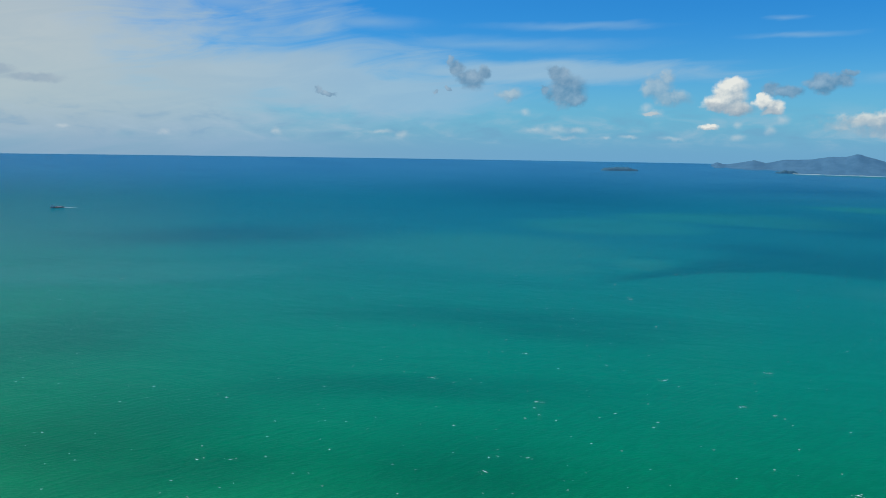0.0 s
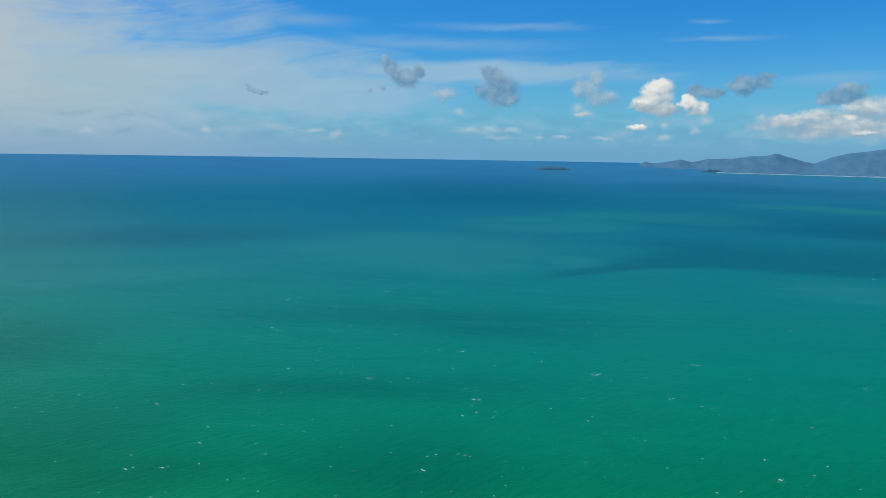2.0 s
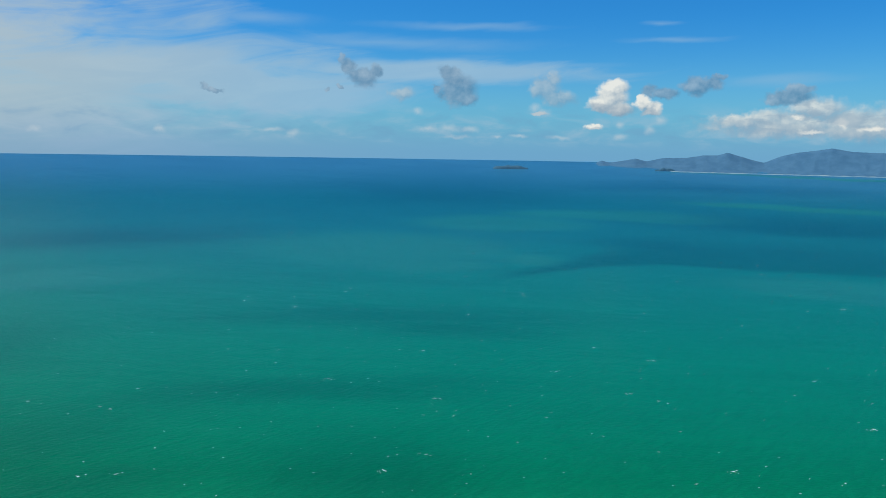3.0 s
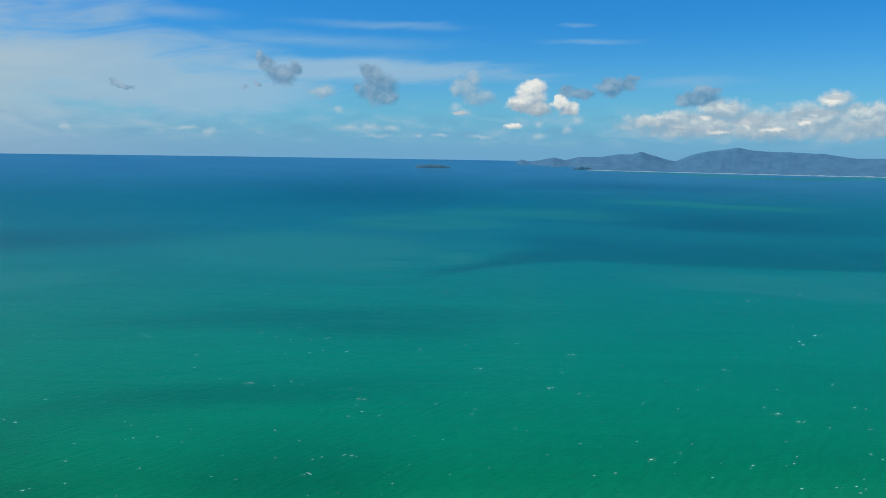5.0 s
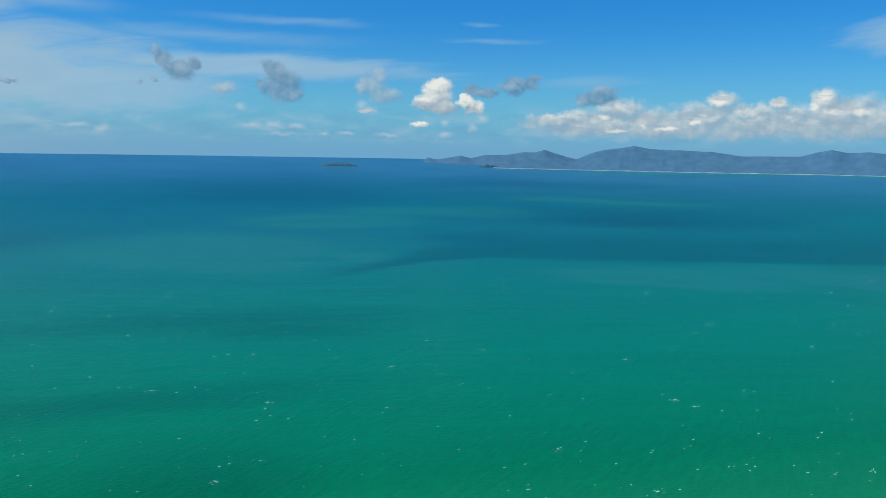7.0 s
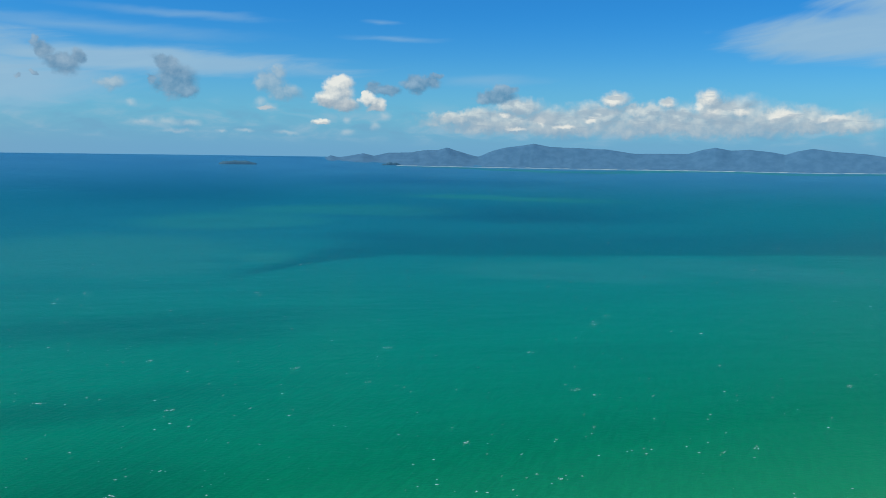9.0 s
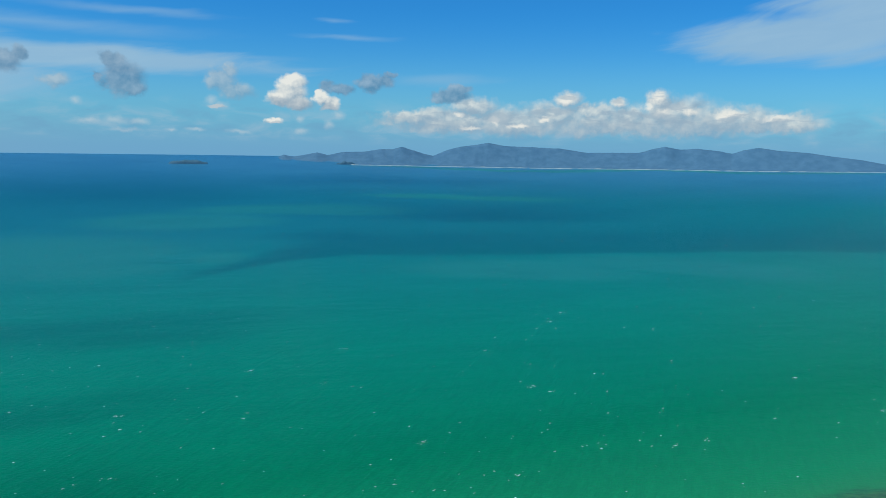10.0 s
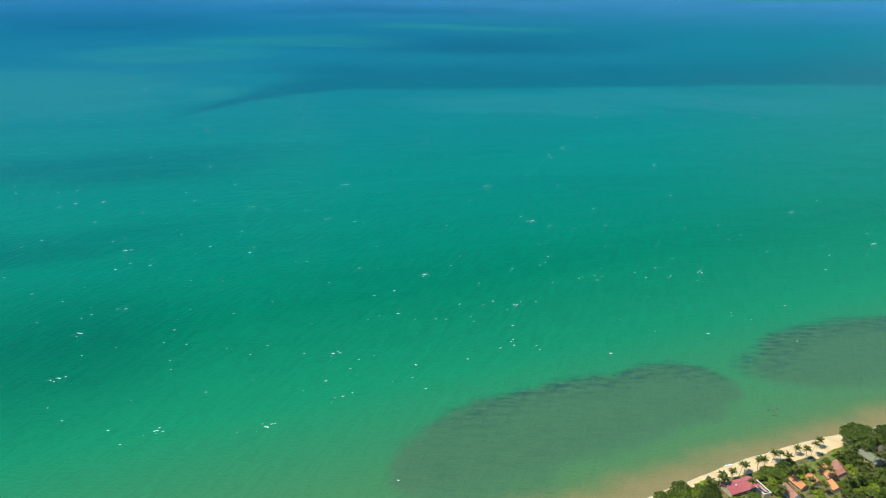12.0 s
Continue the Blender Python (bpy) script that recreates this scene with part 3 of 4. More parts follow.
# ---- ship ----
hull_paint = speckled("rust_red_hull", (0.48, 0.24, 0.20), (0.66, 0.40, 0.34), 0.6)
ship_white = speckled("ship_white", (0.62, 0.64, 0.64), (0.82, 0.82, 0.80), 0.5, 0.5)
ship_dark = speckled("ship_dark", (0.03, 0.03, 0.035), (0.07, 0.07, 0.07), 0.5)


def ship():
    ob = new("cargo_ship")
    tagged(ob, "small rust red cargo ship with a white wheelhouse under way", "ship")
    bm = bmesh.new()
    plan = [(-27, 0.3), (-24, 3.2), (-18, 4.8), (0, 5.0), (20, 5.0), (26, 4.0)]
    levels = [(-1.0, 0.82), (1.5, 0.95), (4.2, 1.0)]
    loops = []
    for z, k in levels:
        loop = [bm.verts.new((x * (0.94 + 0.06 * k) - (1.2 if x < -25 and z > 3 else 0), y * k, z + (1.2 if x < -20 and z > 3 else 0))) for x, y in plan]
        loop += [bm.verts.new((x * (0.94 + 0.06 * k), -y * k, z + (1.2 if x < -20 and z > 3 else 0))) for x, y in reversed(plan)]
        loops.append(loop)
    for a, b in zip(loops, loops[1:]):
        for j in range(len(a)):
            bm.faces.new((a[j], a[(j + 1) % len(a)], b[(j + 1) % len(a)], b[j]))
    bm.faces.new(loops[-1])
    part("hull", bm, hull_paint, ob)
    house = part("wheelhouse", box((-18.5, 0, 9.0), (11, 8.4, 9.6), 0.3), ship_white, ob, "white wheelhouse")
    part("bridge_window", box((-24.1, 0, 11.6), (0.2, 5.6, 1.0)), ship_dark, house)
    part("mast", box((-20, 0, 13.0), (0.5, 0.5, 4.6)), ship_white, ob)
    for x in (-9, 2, 13):
        part("hatch_cover", box((x, 0, 5.2), (8.5, 7.4, 2.0), 0.2), hull_paint, ob)
    part("deck_crane", box((-2.5, 0, 7.6), (1.4, 1.4, 6.5), 0.1), ship_dark, ob)
    part("stern_house", box((22, 0, 5.6), (5, 6, 3.0), 0.2), ship_dark, ob)
    base = on_water(-27.9, 4.27)
    r = math.hypot(base.x, base.y)
    ob.matrix_world = Matrix.Translation((base.x, base.y, base.z)) @ Matrix.Rotation(radians(27.9 + 4), 4, "Z") @ Matrix.Scale(0.93, 4)
    bm = bmesh.new()
    rows = []
    for k in range(70):
        f = k / 69
        wide = (2.6 + 2.4 * f) * (0.6 + 0.6 * rng.random())
        x = 20 + 150 * f
        rows.append([bm.verts.new((x, -wide, 0.2)), bm.verts.new((x, 0.3 * rng.random(), 3.4 * (1 - f) ** 2 + 0.6)), bm.verts.new((x, wide, 0.2))])
    for k, (a, b) in enumerate(zip(rows, rows[1:])):
        if k > 28 and rng.random() < 0.35 + 0.6 * k / 70:
            continue
        bm.faces.new((a[0], b[0], b[1], a[1]))
        bm.faces.new((a[1], b[1], b[2], a[2]))
    for side in (-1, 1):
        for k in range(5):
            add_crest(bm, Vector((-27 + 2.6 * k, side * (1.2 + 1.1 * k), 0.5)), 7.0 - k, side * 0.35)
    wake = new("ship_wake", mesh_of("ship_wake", bm, foam_white))
    wake.matrix_world = ob.matrix_world.copy()
    tagged(wake, "pale bow wave and thin wake of foam about the ship", "foam", kind="stuff")


ship()

# ---- trees ----
bark = speckled("tree_bark", (0.07, 0.05, 0.035), (0.17, 0.13, 0.09), 3.0, 0.9, 0.5, 0.03)
palm_bark = speckled("palm_bark", (0.16, 0.13, 0.10), (0.30, 0.26, 0.20), 2.5, 0.9, 0.5, 0.03)


def foliage(name, dark, light):
    m, n = material(name)
    own = n.node("ShaderNodeObjectInfo", "Random")
    leaf = n.node("ShaderNodeNewGeometry", "Random Per Island")
    place_ = n.node("ShaderNodeNewGeometry", 0)
    tone = n.math("ADD", n.math("MULTIPLY", leaf, 0.45), n.math("ADD", n.math("MULTIPLY", own, 0.3), n.math("MULTIPLY", n.noise(place_, 0.4, 3.0), 0.4)))
    colour_ = n.mix(n.span(tone, 0.2, 1.0), dark, light)
    face = n.node("ShaderNodeBsdfPrincipled", 0, None, Roughness=0.5, **{"Base Color": colour_, "Specular IOR Level": 0.35})
    glow = n.node("ShaderNodeBsdfTranslucent", 0, None, Color=n.vec("MULTIPLY", colour_, (1.25, 1.15, 0.6)))
    both = n.tree.nodes.new("ShaderNodeMixShader")
    both.inputs[0].default_value = 0.24
    n.tree.links.new(face, both.inputs[1])
    n.tree.links.new(glow, both.inputs[2])
    n.tree.links.new(both.outputs[0], n.tree.nodes.new("ShaderNodeOutputMaterial").inputs["Surface"])
    return m


leaf_green = foliage("leaf_green", (0.018, 0.050, 0.006), (0.27, 0.37, 0.040))
leaf_dark = foliage("leaf_dark", (0.012, 0.036, 0.006), (0.18, 0.26, 0.032))
leaf_bright = foliage("leaf_bright", (0.060, 0.115, 0.008), (0.46, 0.56, 0.050))
frond_green = foliage("frond_green", (0.035, 0.065, 0.012), (0.24, 0.26, 0.05))


def add_leaf(bm, p, out_way, size, rng):
    """A small bent leaf spray of two faces."""
    side = Vector((rng.gauss(0, 1), rng.gauss(0, 1), rng.gauss(0, 1)))
    n_ = (out_way + Vector((0, 0, 0.5)) + side * 0.55).normalized()
    a = n_.orthogonal().normalized()
    a.rotate(Matrix.Rotation(rng.uniform(0, 6.28), 3, n_))
    b = n_.cross(a)
    l, w_ = size * rng.uniform(0.7, 1.3), size * rng.uniform(0.35, 0.6)
    v = [bm.verts.new(p - a * l), bm.verts.new(p + b * w_ + n_ * 0.15 * size), bm.verts.new(p + a * l), bm.verts.new(p - b * w_ + n_ * 0.15 * size)]
    bm.faces.new((v[0], v[1], v[2]))
    bm.faces.new((v[0], v[2], v[3]))


def broad_tree(high, radius, leaf_material, seed, leaves, label, dome=0.62):
    """A tapered trunk, forking limbs and a crown of leaf sprays gathered in clumps with gaps between them."""
    rng = random.Random(seed)
    ob = new("broadleaf_tree")
    tagged(ob, label, "tree", "trees behind the beach")
    bm = bmesh.new()
    fork = high * 0.38
    thick = 0.05 * high
    bend = Vector((rng.uniform(-0.4, 0.4), rng.uniform(-0.4, 0.4), 0))
    tube(bm, [Vector((0, 0, -0.4)), Vector((0, 0, fork * 0.5)) + bend * 0.5, Vector((0, 0, fork)) + bend], [thick, thick * 0.75, thick * 0.6])
    part("trunk", bm, bark, ob, smooth=True)
    clumps = []
    count = 9 + int(radius * 1.6)
    for k in range(count):
        a, u = k * 2.4 + rng.uniform(-0.4, 0.4), math.sqrt((k + 0.5) / count)
        d = radius * u * rng.uniform(0.78, 1.0)
        top = high * (1 - 0.36 * u * u) - rng.uniform(0.0, 0.14) * high
        clumps.append((Vector((math.cos(a) * d, math.sin(a) * d, top - radius * 0.16)), radius * rng.uniform(0.24, 0.40)))
    for k in range(count // 2):
        a = rng.uniform(0, 6.28)
        d = radius * rng.uniform(0.55, 0.95)
        clumps.append((Vector((math.cos(a) * d, math.sin(a) * d, high * rng.uniform(0.38, 0.55))), radius * rng.uniform(0.2, 0.32)))
    for c, _ in clumps[:7]:
        bm = bmesh.new()
        start = Vector((0, 0, fork)) + bend
        tube(bm, [start, start.lerp(c, 0.55) + Vector((0, 0, -0.05 * high)), c], [thick * 0.5, thick * 0.3, thick * 0.12], 5)
        part("limb", bm, bark, ob, smooth=True)
    bm = bmesh.new()
    size = 0.28 + 0.022 * radius
    for c, r in clumps:
        for _ in range(int(leaves / len(clumps))):
            d = Vector((rng.gauss(0, 1), rng.gauss(0, 1), rng.gauss(0, 1))).normalized()
            d.z = abs(d.z) * 0.9 - 0.25 if rng.random() < 0.8 else d.z
            add_leaf(bm, c + Vector((d.x, d.y, d.z * dome)) * r * rng.uniform(0.7, 1.06), d, size, rng)
    part("crown", bm, leaf_material, ob)
    return ob


def frond_mesh(rng_seed, long, droop):
    rng = random.Random(rng_seed)
    bm = bmesh.new()
    spine = []
    for k in range(9):
        f = k / 8
        spine.append(Vector((long * (f - 0.12 * droop * f * f), 0, long * (0.42 * f - droop * f * f))))
    tube(bm, spine, [0.06 - 0.005 * k for k in range(9)], 3)
    for k in range(1, 34):
        f = k / 34
        i = min(7, int(f * 8))
        p = spine[i].lerp(spine[i + 1], f * 8 - i)
        reach_ = long * 0.24 * math.sin(math.pi * min(1, 0.15 + f * 0.82)) * rng.uniform(0.8, 1.1)
        for side in (-1, 1):
            tip = p + Vector((reach_ * 0.55, side * reach_, -reach_ * 0.5))
            w_ = Vector((0.085, 0, 0))
            a, b, c = bm.verts.new(p - w_), bm.verts.new(p + w_), bm.verts.new(tip)
            bm.faces.new((a, b, c) if side > 0 else (b, a, c))
    return mesh_of("frond", bm, frond_green)


FROND_MESHES = [frond_mesh(k, 3.4 + 0.25 * k, 0.55 + 0.16 * k) for k in range(4)]


def coconut_palm(high, lean, seed):
    """A leaning ringed trunk with a head of drooping feathered fronds."""
    rng = random.Random(seed)
    ob = new("coconut_palm")
    tagged(ob, "tall leaning coconut palm with drooping green fronds on the beach", "palm", "palms along the beach")
    bm = bmesh.new()
    path = [Vector((lean * (k / 9) ** 1.7, 0.12 * math.sin(k), high * k / 9 - 0.3)) for k in range(10)]
    tube(bm, path, [0.26] + [0.19 - 0.008 * k for k in range(9)], 6)
    part("trunk", bm, palm_bark, ob, smooth=True)
    head = path[-1]
    for k in range(24):
        fr = new("frond", FROND_MESHES[rng.randrange(4)])
        fr.parent = ob
        up = rng.uniform(-0.95, 0.25) if k < 16 else rng.uniform(-1.4, -0.6)
        fr.matrix_basis = Matrix.Translation(head) @ Euler((0, up * 0.75, k * 2.4 + rng.uniform(-0.3, 0.3))).to_matrix().to_4x4()
    bm = bmesh.new()
    for k in range(5):
        q = head + Vector((math.cos(k * 1.3) * 0.3, math.sin(k * 1.3) * 0.3, -0.35))
        bmesh.ops.create_icosphere(bm, subdivisions=1, radius=0.15, matrix=Matrix.Translation(q))
    part("coconut_cluster", bm, frond_green, ob)
    return ob




# ---- houses ----
red_roof = speckled("faded_red_roof", (0.42, 0.10, 0.10), (0.60, 0.19, 0.18), 0.7, 0.6)
orange_tile = speckled("orange_roof_tile", (0.52, 0.20, 0.07), (0.76, 0.36, 0.14), 1.1, 0.75, 0.5)
brown_tile = speckled("brown_roof_tile", (0.28, 0.12, 0.075), (0.46, 0.23, 0.15), 1.1, 0.75, 0.5)
sage_roof = speckled("sage_green_roof", (0.15, 0.17, 0.10), (0.24, 0.26, 0.16), 0.8, 0.7)
plum_roof = speckled("plum_brown_roof", (0.075, 0.050, 0.055), (0.14, 0.10, 0.105), 0.9, 0.7)
white_wall = speckled("white_plaster", (0.66, 0.64, 0.58), (0.82, 0.80, 0.75), 0.6, 0.8, 0.2)
tan_wall = speckled("tan_plaster", (0.40, 0.31, 0.20), (0.55, 0.45, 0.31), 0.6, 0.8, 0.2)
dark_wood = speckled("dark_wood", (0.05, 0.03, 0.02), (0.12, 0.075, 0.045), 2.0)
pane_glass = speckled("dark_pane", (0.015, 0.02, 0.022), (0.035, 0.045, 0.05), 0.5, 0.1, 0.05)
paving = speckled("terrace_paving", (0.40, 0.37, 0.31), (0.58, 0.55, 0.48), 1.2)


def slab(corners, thick):
    """A board between four corners, given anticlockwise from above."""
    bm = bmesh.new()
    up = (Vector(corners[1]) - Vector(corners[0])).cross(Vector(corners[3]) - Vector(corners[0])).normalized() * thick
    low = [bm.verts.new(Vector(c)) for c in corners]
    top = [bm.verts.new(Vector(c) + up) for c in corners]
    bm.faces.new(top)
    bm.faces.new(low[::-1])
    for k in range(4):
        bm.faces.new((low[k], low[(k + 1) % 4], top[(k + 1) % 4], top[k]))
    return bm


def house(x, y, turn, long, wide, eaves, ridge, roof, wall, label, rows=True):
    """A gabled house: walls, two roof slopes with courses, ridge cap, gables, door, windows and a veranda."""
    ob = new("beach_house")
    tagged(ob, label, "house", "houses behind the beach")
    l, w_, over = long / 2 - 0.7, wide / 2 - 0.7, 0.7
    for sx in (-1, 1):
        part("wall", box((sx * (l - 0.1), 0, eaves / 2 - 0.2), (0.2, 2 * w_ - 0.42, eaves + 0.4), 0.0), wall, ob)
        part("wall", box((0, sx * (w_ - 0.1), eaves / 2 - 0.2), (2 * l, 0.2, eaves + 0.4), 0.0), wall, ob)
        bm = bmesh.new()
        a = [bm.verts.new((sx * l + d, y_, z)) for d in (-0.1, 0.1) for y_, z in ((-w_, eaves), (w_, eaves), (0, ridge - 0.25))]
        bm.faces.new(a[:3]), bm.faces.new(a[3:][::-1])
        for k in range(3):
            bm.faces.new((a[k], a[3 + k], a[3 + (k + 1) % 3], a[(k + 1) % 3]))
        bmesh.ops.recalc_face_normals(bm, faces=bm.faces)
        part("gable", bm, wall, ob)
    drop = eaves - (ridge - eaves) * over / max(w_, 0.1)
    for sy in (-1, 1):
        corners = [(-l - over, sy * (w_ + over), drop), (l + over, sy * (w_ + over), drop), (l + over, 0, ridge), (-l - over, 0, ridge)]
        corners = corners if sy < 0 else corners[::-1]
        slope = part("roof_slope", slab(corners, 0.16), roof, ob)
        count = max(4, int(long / 1.0))
        for k in range(count + 1):
            px = -l - over + (2 * l + 2 * over) * k / count
            rib = slab([(px - 0.06, sy * (w_ + over), drop + 0.17), (px + 0.06, sy * (w_ + over), drop + 0.17), (px + 0.06, 0, ridge + 0.17), (px - 0.06, 0, ridge + 0.17)]
                       if sy < 0 else [(px - 0.06, 0, ridge + 0.17), (px + 0.06, 0, ridge + 0.17), (px + 0.06, sy * (w_ + over), drop + 0.17), (px - 0.06, sy * (w_ + over), drop + 0.17)], 0.07)
            part("roof_rib", rib, roof, slope)
        part("fascia", box((0, sy * (w_ + over + 0.06), drop - 0.02), (2 * l + 2 * over, 0.08, 0.26), 0.0), dark_wood, ob)
        for k in range(max(2, int(long / 4))):
            px = -l + (k + 0.5) * 2 * l / max(2, int(long / 4))
            window = part("window", box((px, sy * (w_ + 0.03), eaves * 0.55), (1.3, 0.1, 1.1), 0.0), dark_wood, ob)
            part("pane", box((px, sy * (w_ + 0.09), eaves * 0.55), (1.1, 0.05, 0.9), 0.0), pane_glass, window)
    if long > 15:
        for px in (-long * 0.2, long * 0.28):
            part("roof_vent", box((px, -0.9, ridge + 0.15), (0.9, 0.7, 0.7), 0.05), white_wall, ob, "white roof vent")
        part("terrace_wall", box((0, -w_ - 3.4, 0.5), (long * 0.9, 0.25, 1.0), 0.03), white_wall, ob, "low white terrace wall")
        part("terrace", box((0, -w_ - 1.8, 0.0), (long * 0.9, 3.0, 0.3), 0.02), paving, ob, "pale paved terrace")
    part("ridge_cap", box((0, 0, ridge + 0.2), (2 * l + 2 * over, 0.42, 0.2), 0.05), roof, ob)
    part("door", box((l + 0.05, 0.4, 1.05), (0.1, 0.95, 2.1), 0.0), dark_wood, ob)
    part("veranda", box((l + 1.3, 0, 0.05), (2.2, wide * 0.8, 0.3), 0.03), paving, ob)
    for sy in (-1, 1):
        part("veranda_post", box((l + 2.1, sy * wide * 0.35, drop / 2), (0.15, 0.15, drop), 0.0), dark_wood, ob)
    part("veranda_roof", slab([(l + 0.2, -wide * 0.42, drop + 0.15), (l + 2.5, -wide * 0.42, drop - 0.35), (l + 2.5, wide * 0.42, drop - 0.35), (l + 0.2, wide * 0.42, drop + 0.15)], 0.12), roof, ob)
    p = Vector((x, y, 0))
    inland = (p - SHORE).dot(INLAND)
    ob.matrix_world = pose(x, y, land_height(inland) + 0.1, 0, 0, turn)
    return (x, y, turn, long, wide)


def flat_wing(x, y, turn, long, wide, high):
    """A flat roofed wing: white walls and parapets round a sunk roof, half of it an open pergola."""
    ob = new("beach_house_wing")
    tagged(ob, "white walled wing with a sunk dark flat roof and pergola beams", "house", "houses behind the beach")
    l, w_ = long / 2, wide / 2
    for k in (-1, 1):
        part("wall", box((k * (l - 0.15), 0, high / 2), (0.3, wide - 0.62, high), 0.0), tan_wall, ob)
        part("wall", box((0, k * (w_ - 0.15), high / 2), (long, 0.3, high), 0.0), tan_wall, ob)
        part("parapet", box((0, k * (w_ - 0.25), high + 0.2), (long + 0.2, 0.5, 0.4), 0.04), white_wall, ob)
        part("parapet", box((k * (l - 0.25), 0, high + 0.19), (0.5, wide - 1.02, 0.38), 0.04), white_wall, ob)
        window = part("window", box((k * l * 0.4, -w_ - 0.03, high * 0.5), (2.2, 0.12, 1.6), 0.0), dark_wood, ob)
        part("pane", box((k * l * 0.4, -w_ - 0.1, high * 0.5), (1.95, 0.06, 1.35), 0.0), pane_glass, window)
    part("roof_deck", box((0, 0, high - 0.15), (long - 1.0, wide - 1.0, 0.2), 0.0), dark_wood, ob, "dark weathered roof deck")
    part("roof_mat", box((0.6, -wide * 0.12, high + 0.02), (long - 3.0, wide * 0.26, 0.12), 0.02), orange_tile, ob, "faded orange strip of tiles")
    for k in range(5):
        part("pergola_beam", box((-l + 1.6 + k * 1.0, 0, high + 0.3), (0.16, wide - 1.0, 0.14), 0.0), white_wall, ob)
    inland = (Vector((x, y, 0)) - SHORE).dot(INLAND)
    ob.matrix_world = pose(x, y, land_height(inland) + 0.1, 0, 0, turn)
    return (x, y, turn, long, wide)


LOTS = [
    house(337.5, 202.0, -9.5, 21.0, 10.0, 3.0, 5.0, red_roof, tan_wall, "long pale beach house with a faded red metal roof"),
    flat_wing(346.2, 194.6, 76, 12.0, 5.2, 2.7),
    house(393.0, 181.5, 63, 11.0, 7.0, 2.8, 5.2, orange_tile, tan_wall, "small bungalow with a bright orange tiled gable roof"),
    house(402.0, 179.8, 54, 12.5, 7.6, 2.8, 5.2, brown_tile, tan_wall, "bungalow with a reddish brown tiled gable roof"),
    house(379.5, 182.6, 66, 8.0, 6.4, 2.7, 4.6, orange_tile, tan_wall, "small bungalow with an orange tiled roof among trees"),
    house(369.0, 185.3, 78, 10.0, 6.2, 2.7, 4.6, orange_tile, tan_wall, "weathered orange roofed bungalow half hidden by trees"),
    house(357.2, 182.6, 70, 11.5, 7.0, 2.8, 4.9, brown_tile, white_wall, "bungalow with a brown tiled roof and white gable"),
    house(430.5, 176.5, 78, 14.0, 9.5, 3.0, 4.8, sage_roof, tan_wall, "broad house with a sage green metal roof"),
    house(445.5, 180.5, 82, 11.0, 8.5, 3.2, 5.4, plum_roof, white_wall, "white walled house with a dark plum brown roof"),
    house(384.0, 172.5, 60, 8.0, 6.0, 2.7, 4.4, orange_tile, tan_wall, "low bungalow with an orange tiled roof")]

# ---- planting ----
TREE_KINDS = [
    broad_tree(7.5, 4.2, leaf_green, 11, 2600, "rounded green broadleaf tree behind the beach"),
    broad_tree(6.0, 3.4, leaf_bright, 12, 2200, "bright yellow green leafy tree among the bungalows"),
    broad_tree(8.5, 4.8, leaf_dark, 13, 3000, "dark green dense tree behind the beach"),
    broad_tree(5.0, 3.0, leaf_green, 14, 1800, "small bushy green tree beside the bungalows")]
great = broad_tree(15.0, 11.0, leaf_dark, 21, 15000, "great spreading dark green shade tree at the beach")
PALM_KINDS = [coconut_palm(9.5, 1.8, 31), coconut_palm(11.0, 2.6, 32), coconut_palm(8.0, 1.2, 33)]


def base_of(x, y):
    p = Vector((x, y, 0))
    s = (p - SHORE).dot(ALONG)
    inland = (p - SHORE).dot(INLAND) + bulge(s)
    return s, inland, land_height(inland)


taken = []


def plant(kind, x, y, size=1.0, turn=None, used=set()):
    _, _, z = base_of(x, y)
    m = pose(x, y, z - 0.05, 0, 0, rng.uniform(0, 360) if turn is None else turn)
    if kind.name not in used:
        used.add(kind.name)
        ob = kind
        ob.matrix_basis = m @ Matrix.Diagonal((size, size, size, 1))
        return ob
    ob = copy_thing(kind, m)
    ob.matrix_basis = m @ Matrix.Diagonal((size, size, size * rng.uniform(0.9, 1.1), 1))
    return ob


plant(great, 440.0, 190.0, 1.0)
plant(great, 461.0, 183.5, 0.68)
plant(great, 360.5, 197.5, 0.60)
taken += [(440.0, 190.0, 9.5), (461.0, 183.5, 7.0), (360.5, 197.5, 5.0)]
PALM_SPOTS = [(321, 210.5), (328.5, 211), (331, 208), (340.5, 210.5), (346, 209), (354, 211), (362.5, 208), (364, 204), (377, 208), (379.5, 204.5), (376, 200),
              (396, 205), (393.5, 197), (402.5, 198.5), (415, 202), (316, 209), (324, 207), (432, 181),
              (422, 190), (384, 178), (411, 176), (366, 178), (425, 168), (415, 183),
              (388, 168), (397, 166), (407, 163), (418, 160), (421, 172), (436, 172), (375, 174), (363, 190), (351, 184), (410, 186),
              (399, 170), (412, 169), (381, 189), (372, 191), (388, 186), (426, 186), (335, 195), (418, 178), (440, 175), (404, 158)]
for k, (x, y) in enumerate(PALM_SPOTS):
    plant(PALM_KINDS[k % 3], x, y, rng.uniform(0.74, 0.98), rng.uniform(150, 400))


def clear_of_houses(x, y, margin):
    for hx, hy, turn, long, wide in LOTS:
        d = Vector((x - hx, y - hy))
        d.rotate(Matrix.Rotation(-radians(turn), 2))
        if abs(d.x) < long / 2 + margin + 0.8 and abs(d.y) < wide / 2 + margin:
            return False
    return True


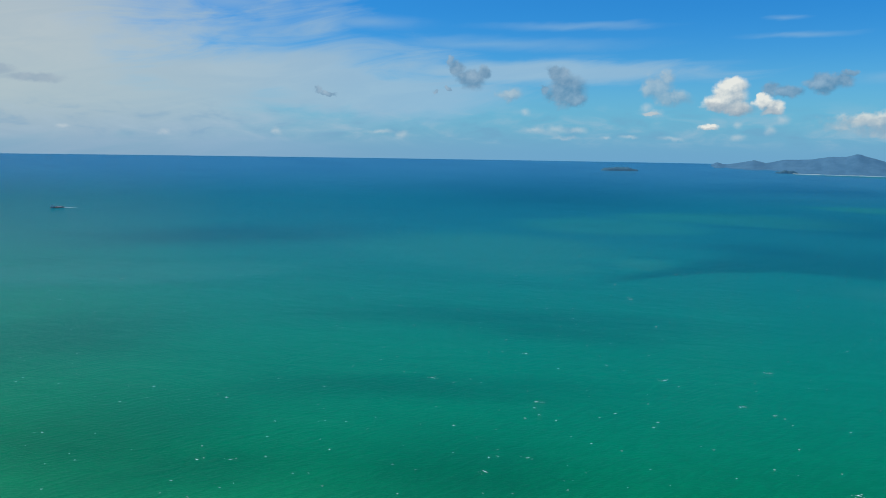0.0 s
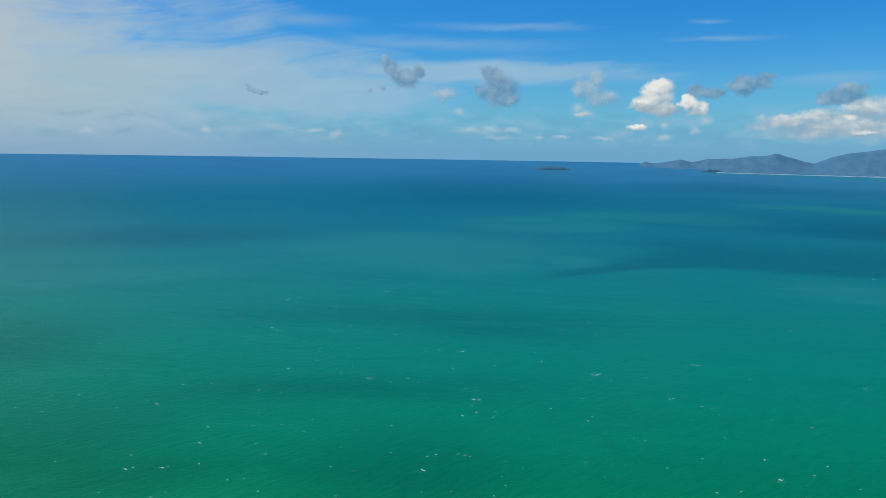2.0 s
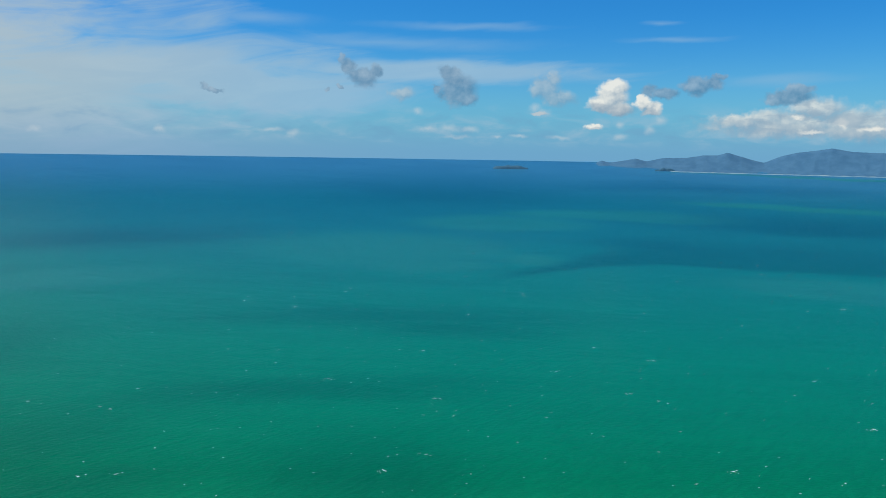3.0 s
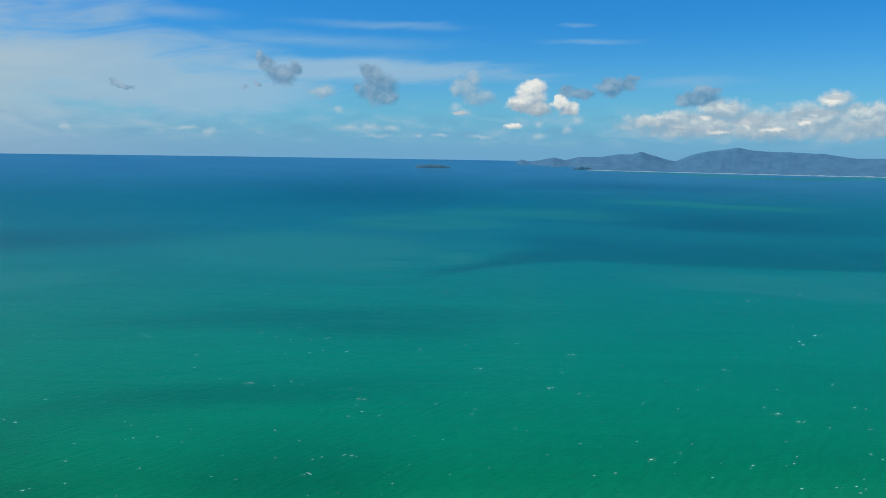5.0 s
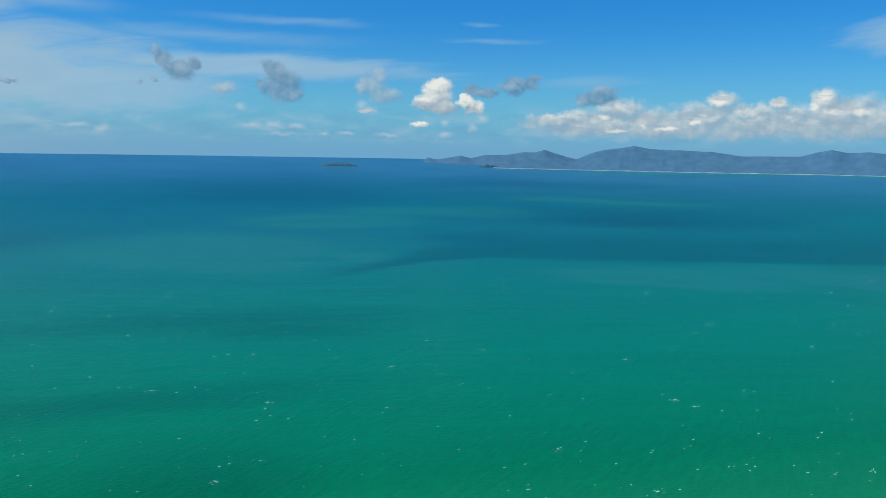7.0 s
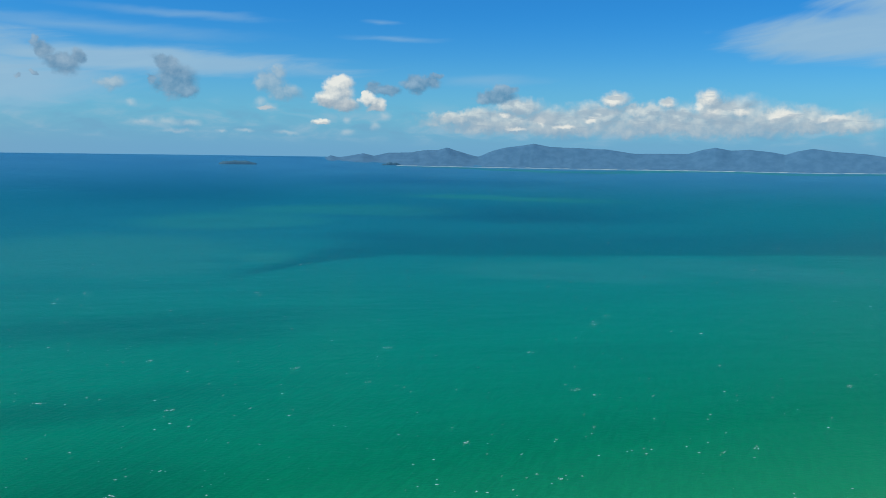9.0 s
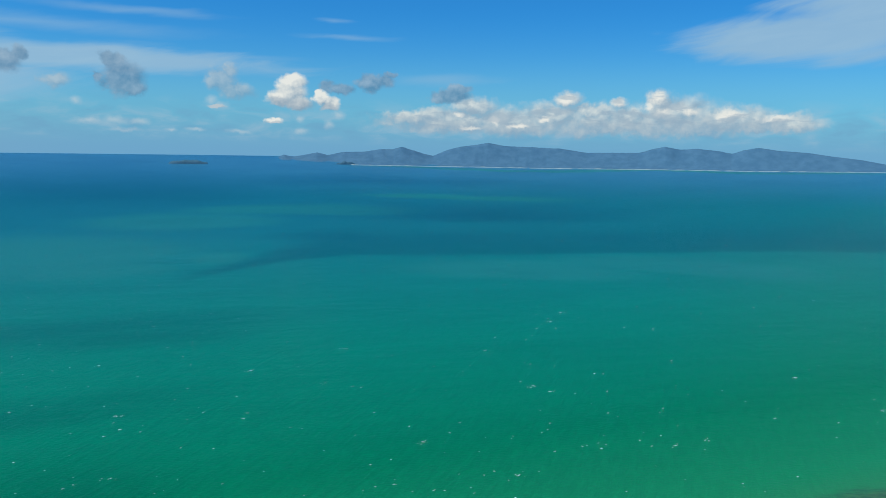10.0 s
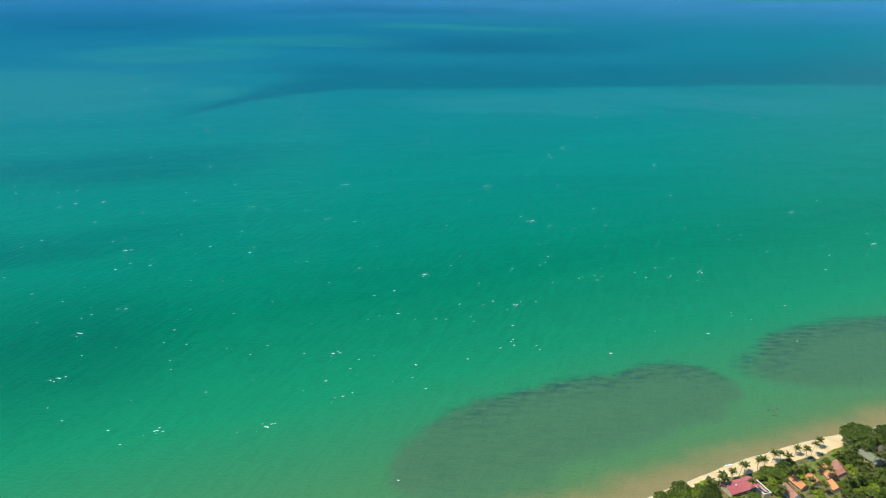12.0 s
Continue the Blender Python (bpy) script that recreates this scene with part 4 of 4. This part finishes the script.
for _ in range(16000):
    s, inland = rng.uniform(-12, 215), rng.uniform(3.5, 75)
    p = at_shore(s, inland)
    if p.y < 225 - (p.x - 292) * 0.63 - 9 or p.x > 492:
        continue
    if inland < along_table(BEACH, s) + 2.0 or (384 < p.x < 412 and 188.5 < p.y):
        continue
    size = rng.uniform(0.62, 1.15)
    kind = TREE_KINDS[rng.choice((0, 0, 1, 1, 1, 2, 2, 3, 3))]
    if not all(clear_of_houses(p.x + 0.9 * d, p.y + 0.43 * d, 1.0) for d in (4.0, 8.0)):
        kind, size = TREE_KINDS[rng.choice((1, 3, 3))], rng.uniform(0.36, 0.52)
    gap = 1.55 * size
    if not clear_of_houses(p.x, p.y, 1.35 * size) or any((p.x - a) ** 2 + (p.y - b) ** 2 < ((gap + c) * 0.9) ** 2 for a, b, c in taken):
        continue
    if len(taken) > 298:
        break
    taken.append((p.x, p.y, gap))
    plant(kind, p.x, p.y, size)

# low rocks showing in the shallows
wet_rock = speckled("wet_rock", (0.03, 0.035, 0.02), (0.08, 0.08, 0.05), 1.0, 0.4)
for k in range(7):
    bm = bmesh.new()
    bmesh.ops.create_icosphere(bm, subdivisions=2, radius=1.0)
    for v in bm.verts:
        v.co *= 1 + 0.4 * noise.noise(v.co * 1.4 + Vector((k * 5, 0, 0)))
        v.co.z *= 0.4
    ob = new("shore_rock", mesh_of("shore_rock", bm, wet_rock, smooth=True))
    ob.matrix_world = pose(432.5 + rng.uniform(-7, 7), 243.1 + rng.uniform(-5, 5), 0.0, 0, 0, rng.uniform(0, 360)) @ Matrix.Scale(rng.uniform(0.35, 0.9), 4)
    tagged(ob, "dark wet rock awash in the shallow water", "rock", "rocks in the shallows")

# a far line of surf on a shoal
bm = bmesh.new()
for k in range(26):
    add_crest(bm, on_water(8.6 + 0.045 * k + rng.uniform(-0.02, 0.02), 1.03) + Vector((0, 0, 0.5)), rng.uniform(6, 14), radians(-9))
for v in bm.verts:
    v.co.z += 2.0 if v.index % 3 == 1 else 0.0
shoal = new("shoal_surf", mesh_of("shoal_surf", bm, foam_white))
tagged(shoal, "faint far line of surf on a shoal", "foam", kind="stuff")
bm = bmesh.new()
for k in range(9):
    add_crest(bm, on_water(12.4 + 0.10 * k + rng.uniform(-0.02, 0.02), 1.215) + Vector((0, 0, 0.5)), rng.uniform(6, 12), radians(-13))
surf = new("islet_surf", mesh_of("islet_surf", bm, foam_white))
tagged(surf, "white surf at the foot of the rocky islet", "foam", kind="stuff")
